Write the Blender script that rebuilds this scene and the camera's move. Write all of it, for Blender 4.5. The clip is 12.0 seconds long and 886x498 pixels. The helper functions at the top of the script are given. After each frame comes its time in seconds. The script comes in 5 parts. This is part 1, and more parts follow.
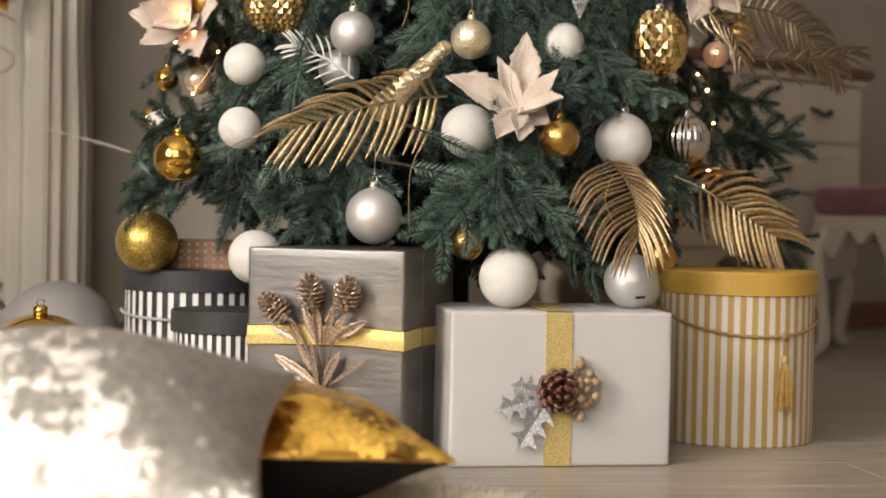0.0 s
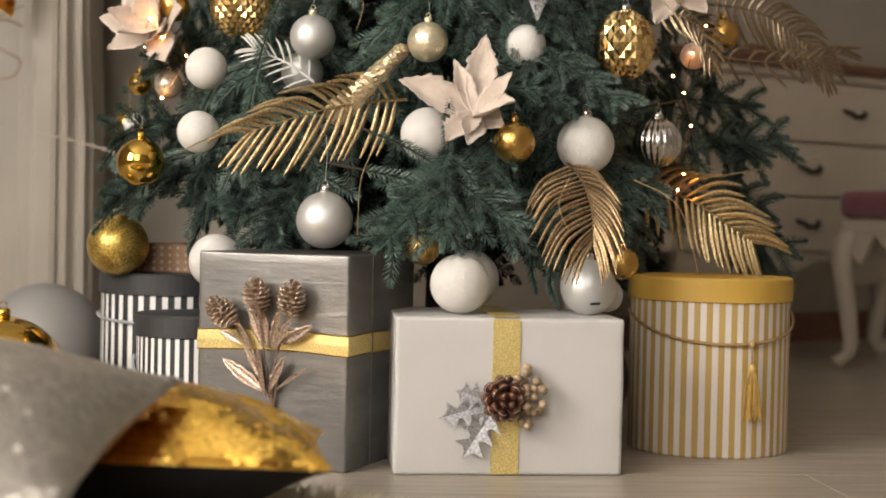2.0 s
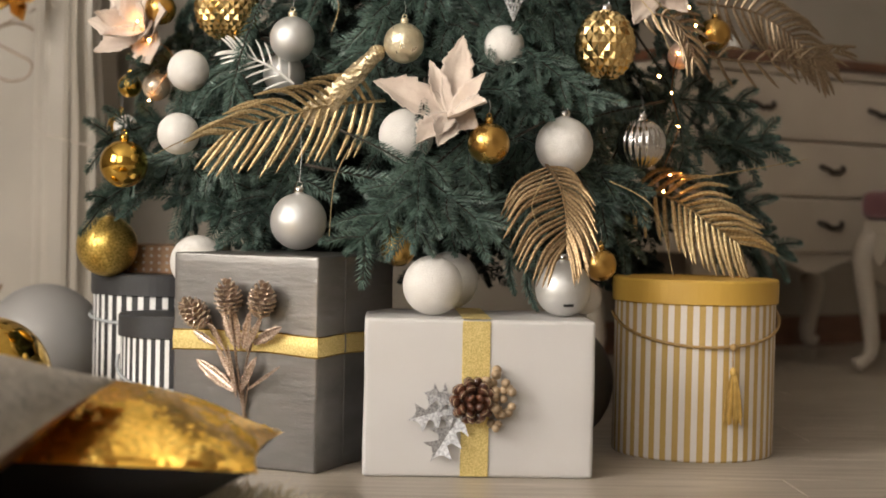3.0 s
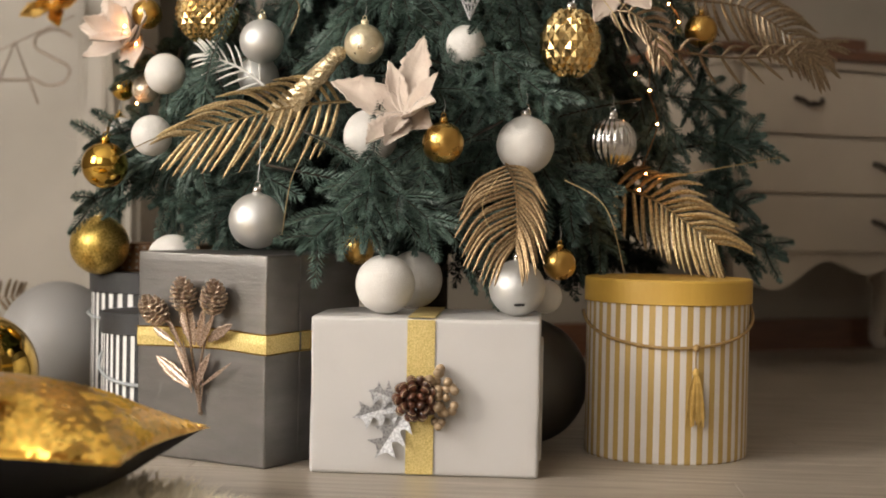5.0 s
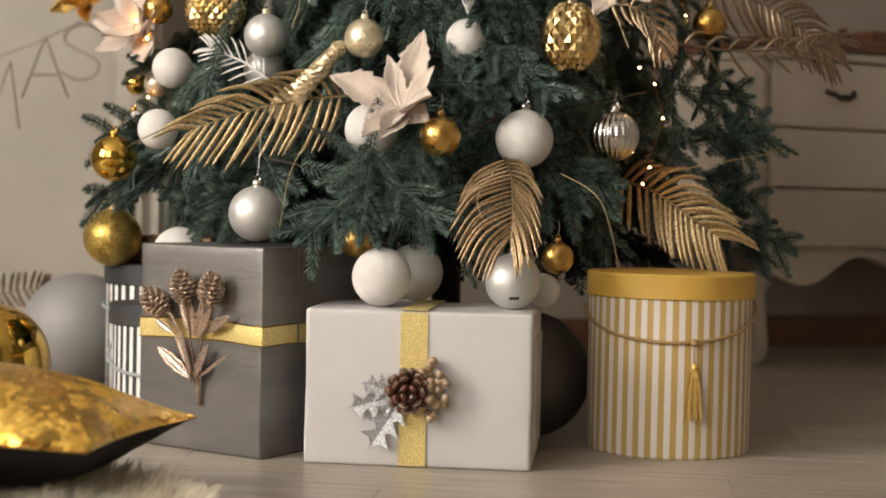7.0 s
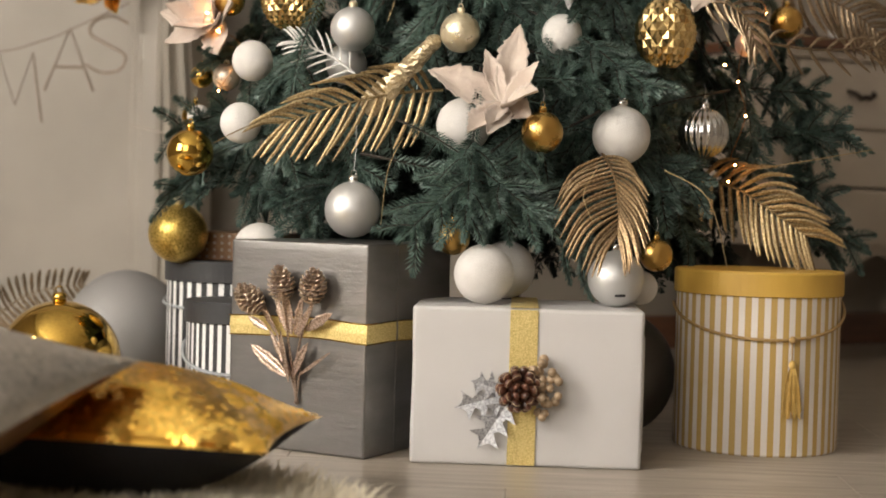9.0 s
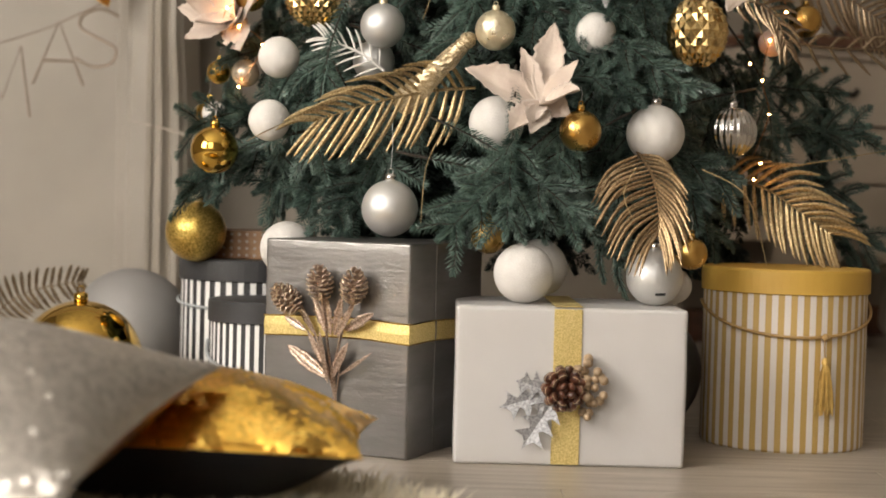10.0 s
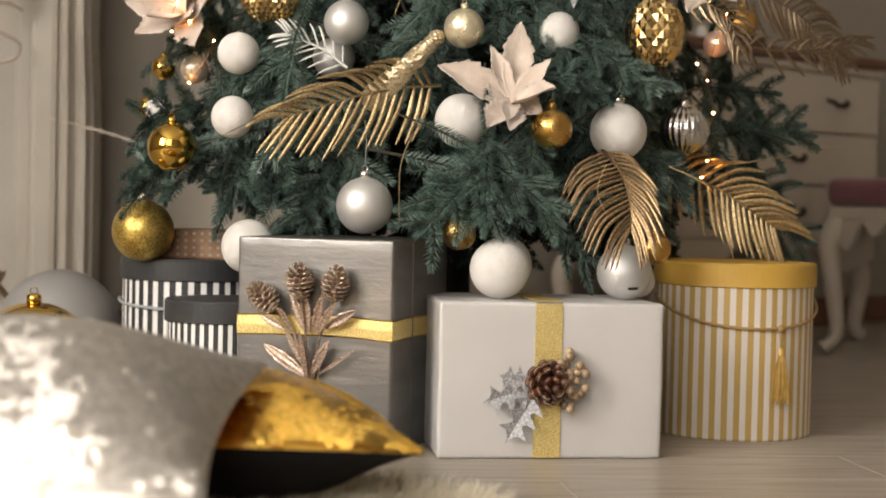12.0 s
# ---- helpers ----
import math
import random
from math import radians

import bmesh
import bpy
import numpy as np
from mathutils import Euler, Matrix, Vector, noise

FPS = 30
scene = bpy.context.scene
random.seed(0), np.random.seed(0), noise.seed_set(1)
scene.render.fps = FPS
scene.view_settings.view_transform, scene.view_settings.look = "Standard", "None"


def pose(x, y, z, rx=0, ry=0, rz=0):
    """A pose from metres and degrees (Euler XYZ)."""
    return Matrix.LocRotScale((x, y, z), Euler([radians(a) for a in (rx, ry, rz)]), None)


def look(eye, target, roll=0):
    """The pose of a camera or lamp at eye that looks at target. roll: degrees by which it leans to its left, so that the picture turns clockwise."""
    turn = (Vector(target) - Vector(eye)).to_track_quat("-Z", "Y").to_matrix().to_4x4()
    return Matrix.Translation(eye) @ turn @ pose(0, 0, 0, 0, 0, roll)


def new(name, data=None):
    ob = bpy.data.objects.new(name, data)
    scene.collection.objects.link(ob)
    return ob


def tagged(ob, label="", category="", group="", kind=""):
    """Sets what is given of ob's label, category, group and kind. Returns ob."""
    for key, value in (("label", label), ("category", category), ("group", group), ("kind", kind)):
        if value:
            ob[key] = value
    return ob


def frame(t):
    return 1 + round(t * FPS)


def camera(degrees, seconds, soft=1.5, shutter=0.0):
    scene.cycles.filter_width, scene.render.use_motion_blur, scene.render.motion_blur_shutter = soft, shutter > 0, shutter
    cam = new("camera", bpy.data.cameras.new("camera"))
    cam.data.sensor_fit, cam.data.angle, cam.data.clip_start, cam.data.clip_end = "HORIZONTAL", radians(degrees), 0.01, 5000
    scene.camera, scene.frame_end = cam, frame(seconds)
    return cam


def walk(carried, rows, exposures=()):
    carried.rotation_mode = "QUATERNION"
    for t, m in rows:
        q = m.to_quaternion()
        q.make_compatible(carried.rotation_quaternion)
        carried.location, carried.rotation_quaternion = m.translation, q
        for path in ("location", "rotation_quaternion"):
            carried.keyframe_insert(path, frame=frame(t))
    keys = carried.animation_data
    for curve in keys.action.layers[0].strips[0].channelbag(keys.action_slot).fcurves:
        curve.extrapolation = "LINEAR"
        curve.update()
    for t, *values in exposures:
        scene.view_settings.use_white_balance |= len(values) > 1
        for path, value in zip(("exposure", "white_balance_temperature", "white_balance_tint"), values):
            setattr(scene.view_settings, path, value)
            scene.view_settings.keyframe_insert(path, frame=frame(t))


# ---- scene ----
cam = camera(32.4, 12.0, soft=1.8)
PATH = [
    (0, (-0.373, -2.15, 0.366), (-0.044, -0.178, 0.319), 1.1),
    (0.5, (-0.321, -2.154, 0.368), (-0.025, -0.177, 0.322), 1.1),
    (1, (-0.261, -2.157, 0.37), (-0.002, -0.174, 0.324), 1.1),
    (1.5, (-0.201, -2.158, 0.373), (0.023, -0.171, 0.326), 1.1),
    (2, (-0.139, -2.157, 0.374), (0.049, -0.166, 0.327), 1.2),
    (2.5, (-0.068, -2.161, 0.377), (0.075, -0.167, 0.329), 1.2),
    (3, (0.011, -2.164, 0.378), (0.101, -0.167, 0.33), 1.2),
    (5, (0.327, -2.173, 0.384), (0.199, -0.178, 0.331), 1.1),
    (5.5, (0.385, -2.172, 0.38), (0.218, -0.179, 0.33), 1.1),
    (6, (0.448, -2.172, 0.376), (0.232, -0.184, 0.327), 1.1),
    (6.5, (0.459, -2.171, 0.385), (0.229, -0.185, 0.325), 1.2),
    (8.5, (0.248, -2.172, 0.377), (0.1, -0.178, 0.315), 1.5),
    (9, (0.149, -2.17, 0.373), (0.049, -0.173, 0.313), 1.5),
    (9.5, (0.047, -2.167, 0.366), (0.005, -0.168, 0.31), 1.5),
    (10, (-0.036, -2.162, 0.38), (-0.023, -0.164, 0.311), 1.5),
    (10.5, (-0.116, -2.158, 0.379), (-0.038, -0.161, 0.309), 1.4),
    (11, (-0.179, -2.156, 0.368), (-0.039, -0.162, 0.307), 1.3),
    (11.5, (-0.244, -2.152, 0.368), (-0.033, -0.164, 0.307), 1.2),
    (12, (-0.303, -2.15, 0.366), (-0.022, -0.17, 0.306), 1.3),
]
walk(cam, [(t, look(eye, target, roll)) for t, eye, target, roll in PATH])
cam.data.dof.use_dof = True
cam.data.dof.focus_distance = 2.28
cam.data.dof.aperture_fstop = 3.4

# ---- world and light ----
world = bpy.data.worlds.new("sky")
scene.world = world
world.use_nodes = True
wn = world.node_tree
sky = wn.nodes.new("ShaderNodeTexSky")
sky.sky_type, sky.sun_disc = "NISHITA", False
sky.sun_elevation, sky.sun_rotation = radians(28), radians(250)
wn.links.new(sky.outputs[0], wn.nodes["Background"].inputs[0])
wn.nodes["Background"].inputs[1].default_value = 0.12


def area(name, m, w, h, watts, colour):
    d = bpy.data.lights.new(name, "AREA")
    d.shape, d.size, d.size_y, d.energy, d.color = "RECTANGLE", w, h, watts, colour
    ob = new(name, d)
    ob.matrix_world = m
    return ob


# daylight through the window of the side wall and the one behind the camera
area("window_daylight", look((-2.70, -2.0, 1.65), (0, -0.9, 0.6)), 1.7, 1.8, 137, (1.0, 0.93, 0.84))
area("rear_window_daylight", look((-1.15, -3.42, 1.75), (-0.5, 0, 0.5)), 1.6, 2.0, 44, (1.0, 0.93, 0.85))

# ---- materials ----


def mat(name, c1, c2=None, rough=0.5, metal=0.0, scale=6.0, bump=0.0, bscale=60.0, stretch=(1, 1, 1), sheen=0.0, kind="noise", rvar=0.1,
        coat=0.0, island=0.0):
    m = bpy.data.materials.new(name)
    m.use_nodes = True
    n, l = m.node_tree.nodes, m.node_tree.links
    b = n["Principled BSDF"]
    tc, mp = n.new("ShaderNodeTexCoord"), n.new("ShaderNodeMapping")
    mp.inputs["Scale"].default_value = stretch
    l.new(tc.outputs["Object"], mp.inputs[0])
    no = n.new("ShaderNodeTexNoise")
    no.inputs["Scale"].default_value, no.inputs["Detail"].default_value = scale, 6
    l.new(mp.outputs[0], no.inputs["Vector"])
    mix = n.new("ShaderNodeMix")
    mix.data_type = "RGBA"
    mix.inputs[6].default_value = (*c1, 1)
    mix.inputs[7].default_value = (*(c2 or [v * 0.82 for v in c1]), 1)
    ramp = n.new("ShaderNodeMapRange")
    ramp.inputs[1].default_value, ramp.inputs[2].default_value = 0.35, 0.65
    l.new(no.outputs[0], ramp.inputs[0])
    l.new(ramp.outputs[0], mix.inputs[0])
    col = mix.outputs[2]
    if island:
        oi, geo = n.new("ShaderNodeObjectInfo"), n.new("ShaderNodeNewGeometry")
        add, fr = n.new("ShaderNodeMath"), n.new("ShaderNodeMath")
        fr.operation = "FRACT"
        l.new(oi.outputs["Random"], add.inputs[0])
        l.new(geo.outputs["Random Per Island"], add.inputs[1])
        l.new(add.outputs[0], fr.inputs[0])
        hs, mr = n.new("ShaderNodeHueSaturation"), n.new("ShaderNodeMapRange")
        mr.inputs[3].default_value, mr.inputs[4].default_value = 1 - island, 1 + island
        l.new(fr.outputs[0], mr.inputs[0])
        l.new(mr.outputs[0], hs.inputs["Value"])
        l.new(col, hs.inputs["Color"])
        col = hs.outputs[0]
    l.new(col, b.inputs["Base Color"])
    rr = n.new("ShaderNodeMapRange")
    rr.inputs[3].default_value, rr.inputs[4].default_value = max(0.02, rough - rvar), min(1, rough + rvar)
    l.new(no.outputs[0], rr.inputs[0])
    l.new(rr.outputs[0], b.inputs["Roughness"])
    b.inputs["Metallic"].default_value = metal
    b.inputs["Coat Weight"].default_value = coat
    b.inputs["Sheen Weight"].default_value = sheen
    if bump:
        if kind == "noise":
            t = n.new("ShaderNodeTexNoise")
            t.inputs["Detail"].default_value = 8
            out = t.outputs[0]
        else:
            t = n.new("ShaderNodeTexVoronoi")
            if kind == "glitter":
                sep = n.new("ShaderNodeSeparateColor")
                l.new(t.outputs["Color"], sep.inputs[0])
                out = sep.outputs[0]
            else:
                t.feature = "DISTANCE_TO_EDGE"
                cl = n.new("ShaderNodeMapRange")
                cl.inputs[2].default_value = 0.12
                l.new(t.outputs["Distance"], cl.inputs[0])
                out = cl.outputs[0]
        t.inputs["Scale"].default_value = bscale
        l.new(mp.outputs[0], t.inputs["Vector"])
        bp = n.new("ShaderNodeBump")
        bp.inputs["Strength"].default_value = bump
        bp.inputs["Distance"].default_value = 0.004 if kind != "glitter" else 0.0015
        l.new(out, bp.inputs["Height"])
        l.new(bp.outputs[0], b.inputs["Normal"])
    return m


def creased(m, scale, stretch, strength, distance, detail=4):
    """Adds a coarser relief beneath the fine one of a material."""
    n, l = m.node_tree.nodes, m.node_tree.links
    b = n["Principled BSDF"]
    tc, mp, no, bp = n.new("ShaderNodeTexCoord"), n.new("ShaderNodeMapping"), n.new("ShaderNodeTexNoise"), n.new("ShaderNodeBump")
    mp.inputs["Scale"].default_value = stretch
    no.inputs["Scale"].default_value, no.inputs["Detail"].default_value = scale, detail
    bp.inputs["Strength"].default_value, bp.inputs["Distance"].default_value = strength, distance
    l.new(tc.outputs["Object"], mp.inputs[0])
    l.new(mp.outputs[0], no.inputs["Vector"])
    l.new(no.outputs[0], bp.inputs["Height"])
    if b.inputs["Normal"].links:
        l.new(bp.outputs[0], b.inputs["Normal"].links[0].from_node.inputs["Normal"])
    else:
        l.new(bp.outputs[0], b.inputs["Normal"])
    return m


def glow(name, colour, strength):
    m = bpy.data.materials.new(name)
    m.use_nodes = True
    b = m.node_tree.nodes["Principled BSDF"]
    b.inputs["Base Color"].default_value = (*colour, 1)
    b.inputs["Emission Color"].default_value = (*colour, 1)
    b.inputs["Emission Strength"].default_value = strength
    return m


def striped(name, c1, c2, count, share=0.5):
    """Paper printed with upright stripes round a drum."""
    m = mat(name, c1, c1, rough=0.55, scale=30, bump=0.05, bscale=200)
    n, l = m.node_tree.nodes, m.node_tree.links
    b = n["Principled BSDF"]
    tc, sep, at = n.new("ShaderNodeTexCoord"), n.new("ShaderNodeSeparateXYZ"), n.new("ShaderNodeMath")
    l.new(tc.outputs["Object"], sep.inputs[0])
    at.operation = "ARCTAN2"
    l.new(sep.outputs[1], at.inputs[0])
    l.new(sep.outputs[0], at.inputs[1])
    mu, fr, gt = n.new("ShaderNodeMath"), n.new("ShaderNodeMath"), n.new("ShaderNodeMath")
    mu.operation, fr.operation, gt.operation = "MULTIPLY", "FRACT", "GREATER_THAN"
    mu.inputs[1].default_value = count / math.tau
    gt.inputs[1].default_value = share
    l.new(at.outputs[0], mu.inputs[0])
    l.new(mu.outputs[0], fr.inputs[0])
    l.new(fr.outputs[0], gt.inputs[0])
    mx = n.new("ShaderNodeMix")
    mx.data_type = "RGBA"
    mx.inputs[7].default_value = (*c2, 1)
    l.new(b.inputs["Base Color"].links[0].from_socket, mx.inputs[6])
    l.new(gt.outputs[0], mx.inputs[0])
    l.new(mx.outputs[2], b.inputs["Base Color"])
    return m


def glass_mat(name):
    m = bpy.data.materials.new(name)
    m.use_nodes = True
    b = m.node_tree.nodes["Principled BSDF"]
    b.inputs["Transmission Weight"].default_value = 1
    b.inputs["Roughness"].default_value = 0.02
    b.inputs["IOR"].default_value = 1.3
    return m


M_wall = mat("wall_paint", (0.34, 0.30, 0.25), (0.305, 0.27, 0.225), rough=0.7, scale=2.5, bump=0.05, bscale=120)
M_white = mat("white_paint", (0.38, 0.34, 0.285), (0.335, 0.30, 0.25), rough=0.5, scale=4, bump=0.04, bscale=60)
M_ceiling = mat("ceiling_paint", (0.78, 0.77, 0.74), rough=0.8, scale=3)
M_floor = mat("laminate", (0.43, 0.375, 0.31), (0.30, 0.255, 0.205), rough=0.34, scale=5, bump=0.08, bscale=40, stretch=(1, 11, 1), island=0.05)
M_groove = mat("floor_joint", (0.20, 0.17, 0.14), rough=0.8)
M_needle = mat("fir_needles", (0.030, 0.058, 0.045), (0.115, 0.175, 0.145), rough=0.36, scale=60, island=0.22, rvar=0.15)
# darkened copy of the needles: shade between the branches put into the colour
M_needle_shaded = mat("shaded_fir_needles", (0.012, 0.022, 0.017), (0.026, 0.044, 0.034), rough=0.5, scale=60, island=0.25)
M_bark = mat("fir_bark", (0.045, 0.036, 0.026), (0.028, 0.024, 0.018), rough=0.85, scale=30, bump=0.5, bscale=90)
M_matte_white = mat("matte_white_ball", (0.66, 0.635, 0.60), (0.61, 0.585, 0.55), rough=0.75, scale=40, bump=0.25, bscale=380)
M_satin_silver = mat("satin_silver", (0.66, 0.655, 0.64), (0.60, 0.595, 0.58), rough=0.45, metal=0.7, scale=12, bump=0.03, bscale=500)
M_mirror_gold = mat("mirror_gold", (0.80, 0.53, 0.13), (0.74, 0.47, 0.10), rough=0.07, metal=1, scale=8, rvar=0.03)
M_cut_gold = mat("cut_gold", (0.85, 0.66, 0.34), (0.80, 0.58, 0.26), rough=0.2, metal=1, scale=8, rvar=0.04)
M_pale_glitter = mat("pale_gold_glitter", (0.74, 0.62, 0.42), (0.32, 0.24, 0.13), rough=0.32, metal=0.7, scale=380, bump=1.0, bscale=420, kind="glitter", rvar=0.2)
M_leaf_gold = mat("leaf_gold", (0.72, 0.47, 0.15), (0.60, 0.36, 0.10), rough=0.27, metal=1, scale=22, bump=0.12, bscale=120)
M_pale_gold = mat("pale_gold", (0.84, 0.76, 0.57), (0.70, 0.60, 0.40), rough=0.3, metal=0.75, scale=60, bump=0.4, bscale=160)
M_rib_silver = mat("mirror_silver", (0.78, 0.76, 0.74), rough=0.17, metal=1, scale=8, rvar=0.04)
M_rose = mat("rose_pearl", (0.75, 0.55, 0.45), (0.70, 0.48, 0.38), rough=0.3, metal=0.4, scale=10)
M_pearl = mat("pearl_champagne", (0.78, 0.66, 0.52), rough=0.25, metal=0.6, scale=10)
M_dark_metal = mat("dark_satin_ball", (0.13, 0.12, 0.11), (0.10, 0.095, 0.09), rough=0.42, metal=0.6, scale=6)
M_grey_ball = mat("grey_satin_ball", (0.32, 0.31, 0.30), (0.28, 0.27, 0.26), rough=0.62, metal=0.25, scale=5)
M_mesh_gold = mat("gold_mesh_glitter", (0.90, 0.66, 0.20), (0.36, 0.23, 0.04), rough=0.32, metal=0.9, scale=330, bump=0.6, bscale=330, kind="glitter")
M_glitter = mat("gold_glitter", (0.66, 0.51, 0.29), (0.26, 0.18, 0.08), rough=0.42, metal=0.85, scale=420, bump=1.0, bscale=520, kind="glitter", rvar=0.25, island=0.3)
M_antique = mat("antique_gold_glitter", (0.44, 0.31, 0.175), (0.17, 0.11, 0.055), rough=0.44, metal=0.8, scale=420, bump=1.0, bscale=520, kind="glitter", rvar=0.25, island=0.3)
M_copper_glitter = mat("copper_glitter", (0.72, 0.56, 0.45), (0.28, 0.195, 0.145), rough=0.32, metal=0.85, scale=420, bump=0.7, bscale=700, kind="glitter", rvar=0.15)
M_bronze = mat("bronze_glitter", (0.35, 0.26, 0.17), (0.14, 0.10, 0.06), rough=0.36, metal=0.85, scale=420, bump=0.8, bscale=520, kind="glitter", rvar=0.2)
M_silver_glitter = mat("silver_glitter", (0.62, 0.62, 0.63), (0.30, 0.30, 0.31), rough=0.62, metal=0.5, scale=300, bump=1.0, bscale=420, kind="glitter", rvar=0.15)
M_ribbon = mat("gold_lurex_ribbon", (0.92, 0.75, 0.34), (0.62, 0.47, 0.15), rough=0.42, metal=0.6, scale=420, bump=0.6, bscale=420, kind="glitter")
M_paper = mat("pearl_paper", (0.56, 0.543, 0.525), (0.515, 0.498, 0.48), rough=0.40, scale=5, bump=0.34, bscale=11, rvar=0.08)
creased(M_paper, 3.2, (1, 1, 1.6), 0.22, 0.012, 3)
M_grey_paper = mat("grey_embossed_paper", (0.25, 0.237, 0.225), (0.18, 0.171, 0.162), rough=0.36, metal=0.72, scale=9, bump=0.035, bscale=62, kind="cells",
                   stretch=(0.8, 0.8, 2.2), rvar=0.2)
creased(M_grey_paper, 6, (2.5, 2.5, 16), 0.11, 0.006, 2)
M_petal = mat("cream_petal", (0.60, 0.51, 0.43), (0.53, 0.43, 0.36), rough=0.6, scale=30, bump=0.2, bscale=160, sheen=0.4)
M_white_sprig = mat("white_sprig", (0.78, 0.76, 0.72), rough=0.6, scale=40)
M_cone = mat("pine_cone_scale", (0.13, 0.045, 0.022), (0.06, 0.02, 0.011), rough=0.35, scale=60, coat=0.3, island=0.25)
M_berry = mat("gilded_berry", (0.42, 0.31, 0.20), (0.33, 0.235, 0.145), rough=0.42, metal=0.15, scale=40, island=0.15)
M_yellow = mat("mustard_card", (0.60, 0.37, 0.07), (0.56, 0.34, 0.06), rough=0.5, scale=12, bump=0.03, bscale=250)
M_stripe_gold = striped("gold_stripe_paper", (0.71, 0.66, 0.61), (0.50, 0.33, 0.10), 42)
M_stripe_black = striped("black_stripe_paper", (0.78, 0.77, 0.75), (0.028, 0.028, 0.03), 38, 0.47)
M_black_card = mat("black_card", (0.028, 0.028, 0.03), (0.04, 0.04, 0.042), rough=0.5, scale=15, bump=0.04, bscale=250)
M_cord = mat("gold_cord", (0.46, 0.30, 0.12), (0.36, 0.22, 0.08), rough=0.5, metal=0.2, scale=200, bump=0.5, bscale=300)
M_grey_cord = mat("grey_cord", (0.40, 0.42, 0.43), rough=0.6, scale=200, bump=0.5, bscale=300)
M_tassel = mat("tassel_silk", (0.60, 0.40, 0.12), (0.48, 0.30, 0.08), rough=0.4, metal=0.2, scale=90, island=0.25)
M_sequin_gold = mat("gold_sequin", (0.83, 0.53, 0.12), (0.74, 0.44, 0.08), rough=0.30, metal=1, scale=30, island=0.2)
M_sequin_silver = mat("silver_sequin", (0.56, 0.53, 0.485), (0.49, 0.46, 0.42), rough=0.52, metal=0.85, scale=30, island=0.2)
M_sequin_brown = mat("copper_sequin", (0.42, 0.19, 0.06), (0.35, 0.15, 0.04), rough=0.3, metal=0.9, scale=30, island=0.2)
M_black_cloth = mat("black_velvet", (0.006, 0.0055, 0.008), (0.01, 0.009, 0.011), rough=0.9, scale=60, bump=0.3, bscale=400)
M_fur = mat("cream_fur", (0.82, 0.75, 0.60), (0.76, 0.68, 0.52), rough=0.8, scale=20, island=0.15, sheen=0.3)
M_brown = mat("brown_varnish", (0.16, 0.065, 0.03), (0.11, 0.042, 0.02), rough=0.35, scale=8, stretch=(1, 8, 8), coat=0.3)
M_chest = mat("cream_lacquer", (0.55, 0.48, 0.395), (0.50, 0.435, 0.36), rough=0.45, scale=3, bump=0.03, bscale=80)
M_iron = mat("aged_bronze", (0.07, 0.055, 0.045), (0.04, 0.03, 0.026), rough=0.45, metal=0.8, scale=40)
M_velvet = mat("burgundy_velvet", (0.20, 0.065, 0.075), (0.15, 0.045, 0.055), rough=0.85, scale=14, sheen=0.5, bump=0.1, bscale=300)
M_dots = mat("brown_dotted_card", (0.22, 0.11, 0.05), (0.30, 0.17, 0.08), rough=0.5, scale=50)
M_wire = mat("letter_wire", (0.30, 0.235, 0.18), rough=0.5, metal=0.3, scale=50)
M_copper = mat("copper_wire", (0.42, 0.20, 0.09), rough=0.35, metal=0.9, scale=50)
M_thread = mat("silver_thread", (0.6, 0.6, 0.58), rough=0.3, metal=0.8, scale=50)
M_tulle = mat("ivory_card", (0.45, 0.385, 0.325), rough=0.6, scale=12)
M_bulb = glow("warm_bulb", (1.0, 0.42, 0.11), 180)
M_ink = mat("black_ink", (0.02, 0.02, 0.02), rough=0.6)
M_glass = glass_mat("window_glass")

# ---- mesh helpers ----


def part(name, bm, material, parent=None, label="", kind="", smooth=False):
    me = bpy.data.meshes.new(name)
    if isinstance(bm, tuple):
        me.from_pydata(bm[0], [], bm[1])
    else:
        bm.to_mesh(me)
        bm.free()
    if smooth:
        me.polygons.foreach_set("use_smooth", [True] * len(me.polygons))
    me.materials.append(material)
    ob = new(name, me)
    if parent:
        ob.parent = parent
    return tagged(ob, label, "", "", kind)


def share(name, me, parent, m):
    ob = new(name, me)
    ob.parent = parent
    ob.matrix_basis = m
    return ob


def thing(name, m, label, category, group="", kind=""):
    ob = new(name)
    ob.empty_display_size = 0.05
    ob.matrix_basis = m
    return tagged(ob, label, category, group, kind)


def box(sx, sy, sz, at=(0, 0, 0), bevel=0.0, seg=2, bm=None):
    """A bevelled block of that size, its foot's middle at the place given."""
    b = bmesh.new()
    bmesh.ops.create_cube(b, size=1, matrix=Matrix.Translation((at[0], at[1], at[2] + sz / 2)) @ Matrix.Diagonal((sx, sy, sz, 1)))
    if bevel:
        bmesh.ops.bevel(b, geom=b.edges[:], offset=bevel, segments=seg, profile=0.6, affect="EDGES")
    if bm is None:
        return b
    me = bpy.data.meshes.new("tmp")
    b.to_mesh(me)
    b.free()
    bm.from_mesh(me)
    bpy.data.meshes.remove(me)
    return bm


def ball(r, seg=40, rings=24, at=(0, 0, 0), sc=(1, 1, 1)):
    b = bmesh.new()
    bmesh.ops.create_uvsphere(b, u_segments=seg, v_segments=rings, radius=r, matrix=Matrix.Translation(at) @ Matrix.Diagonal((*sc, 1)))
    return b


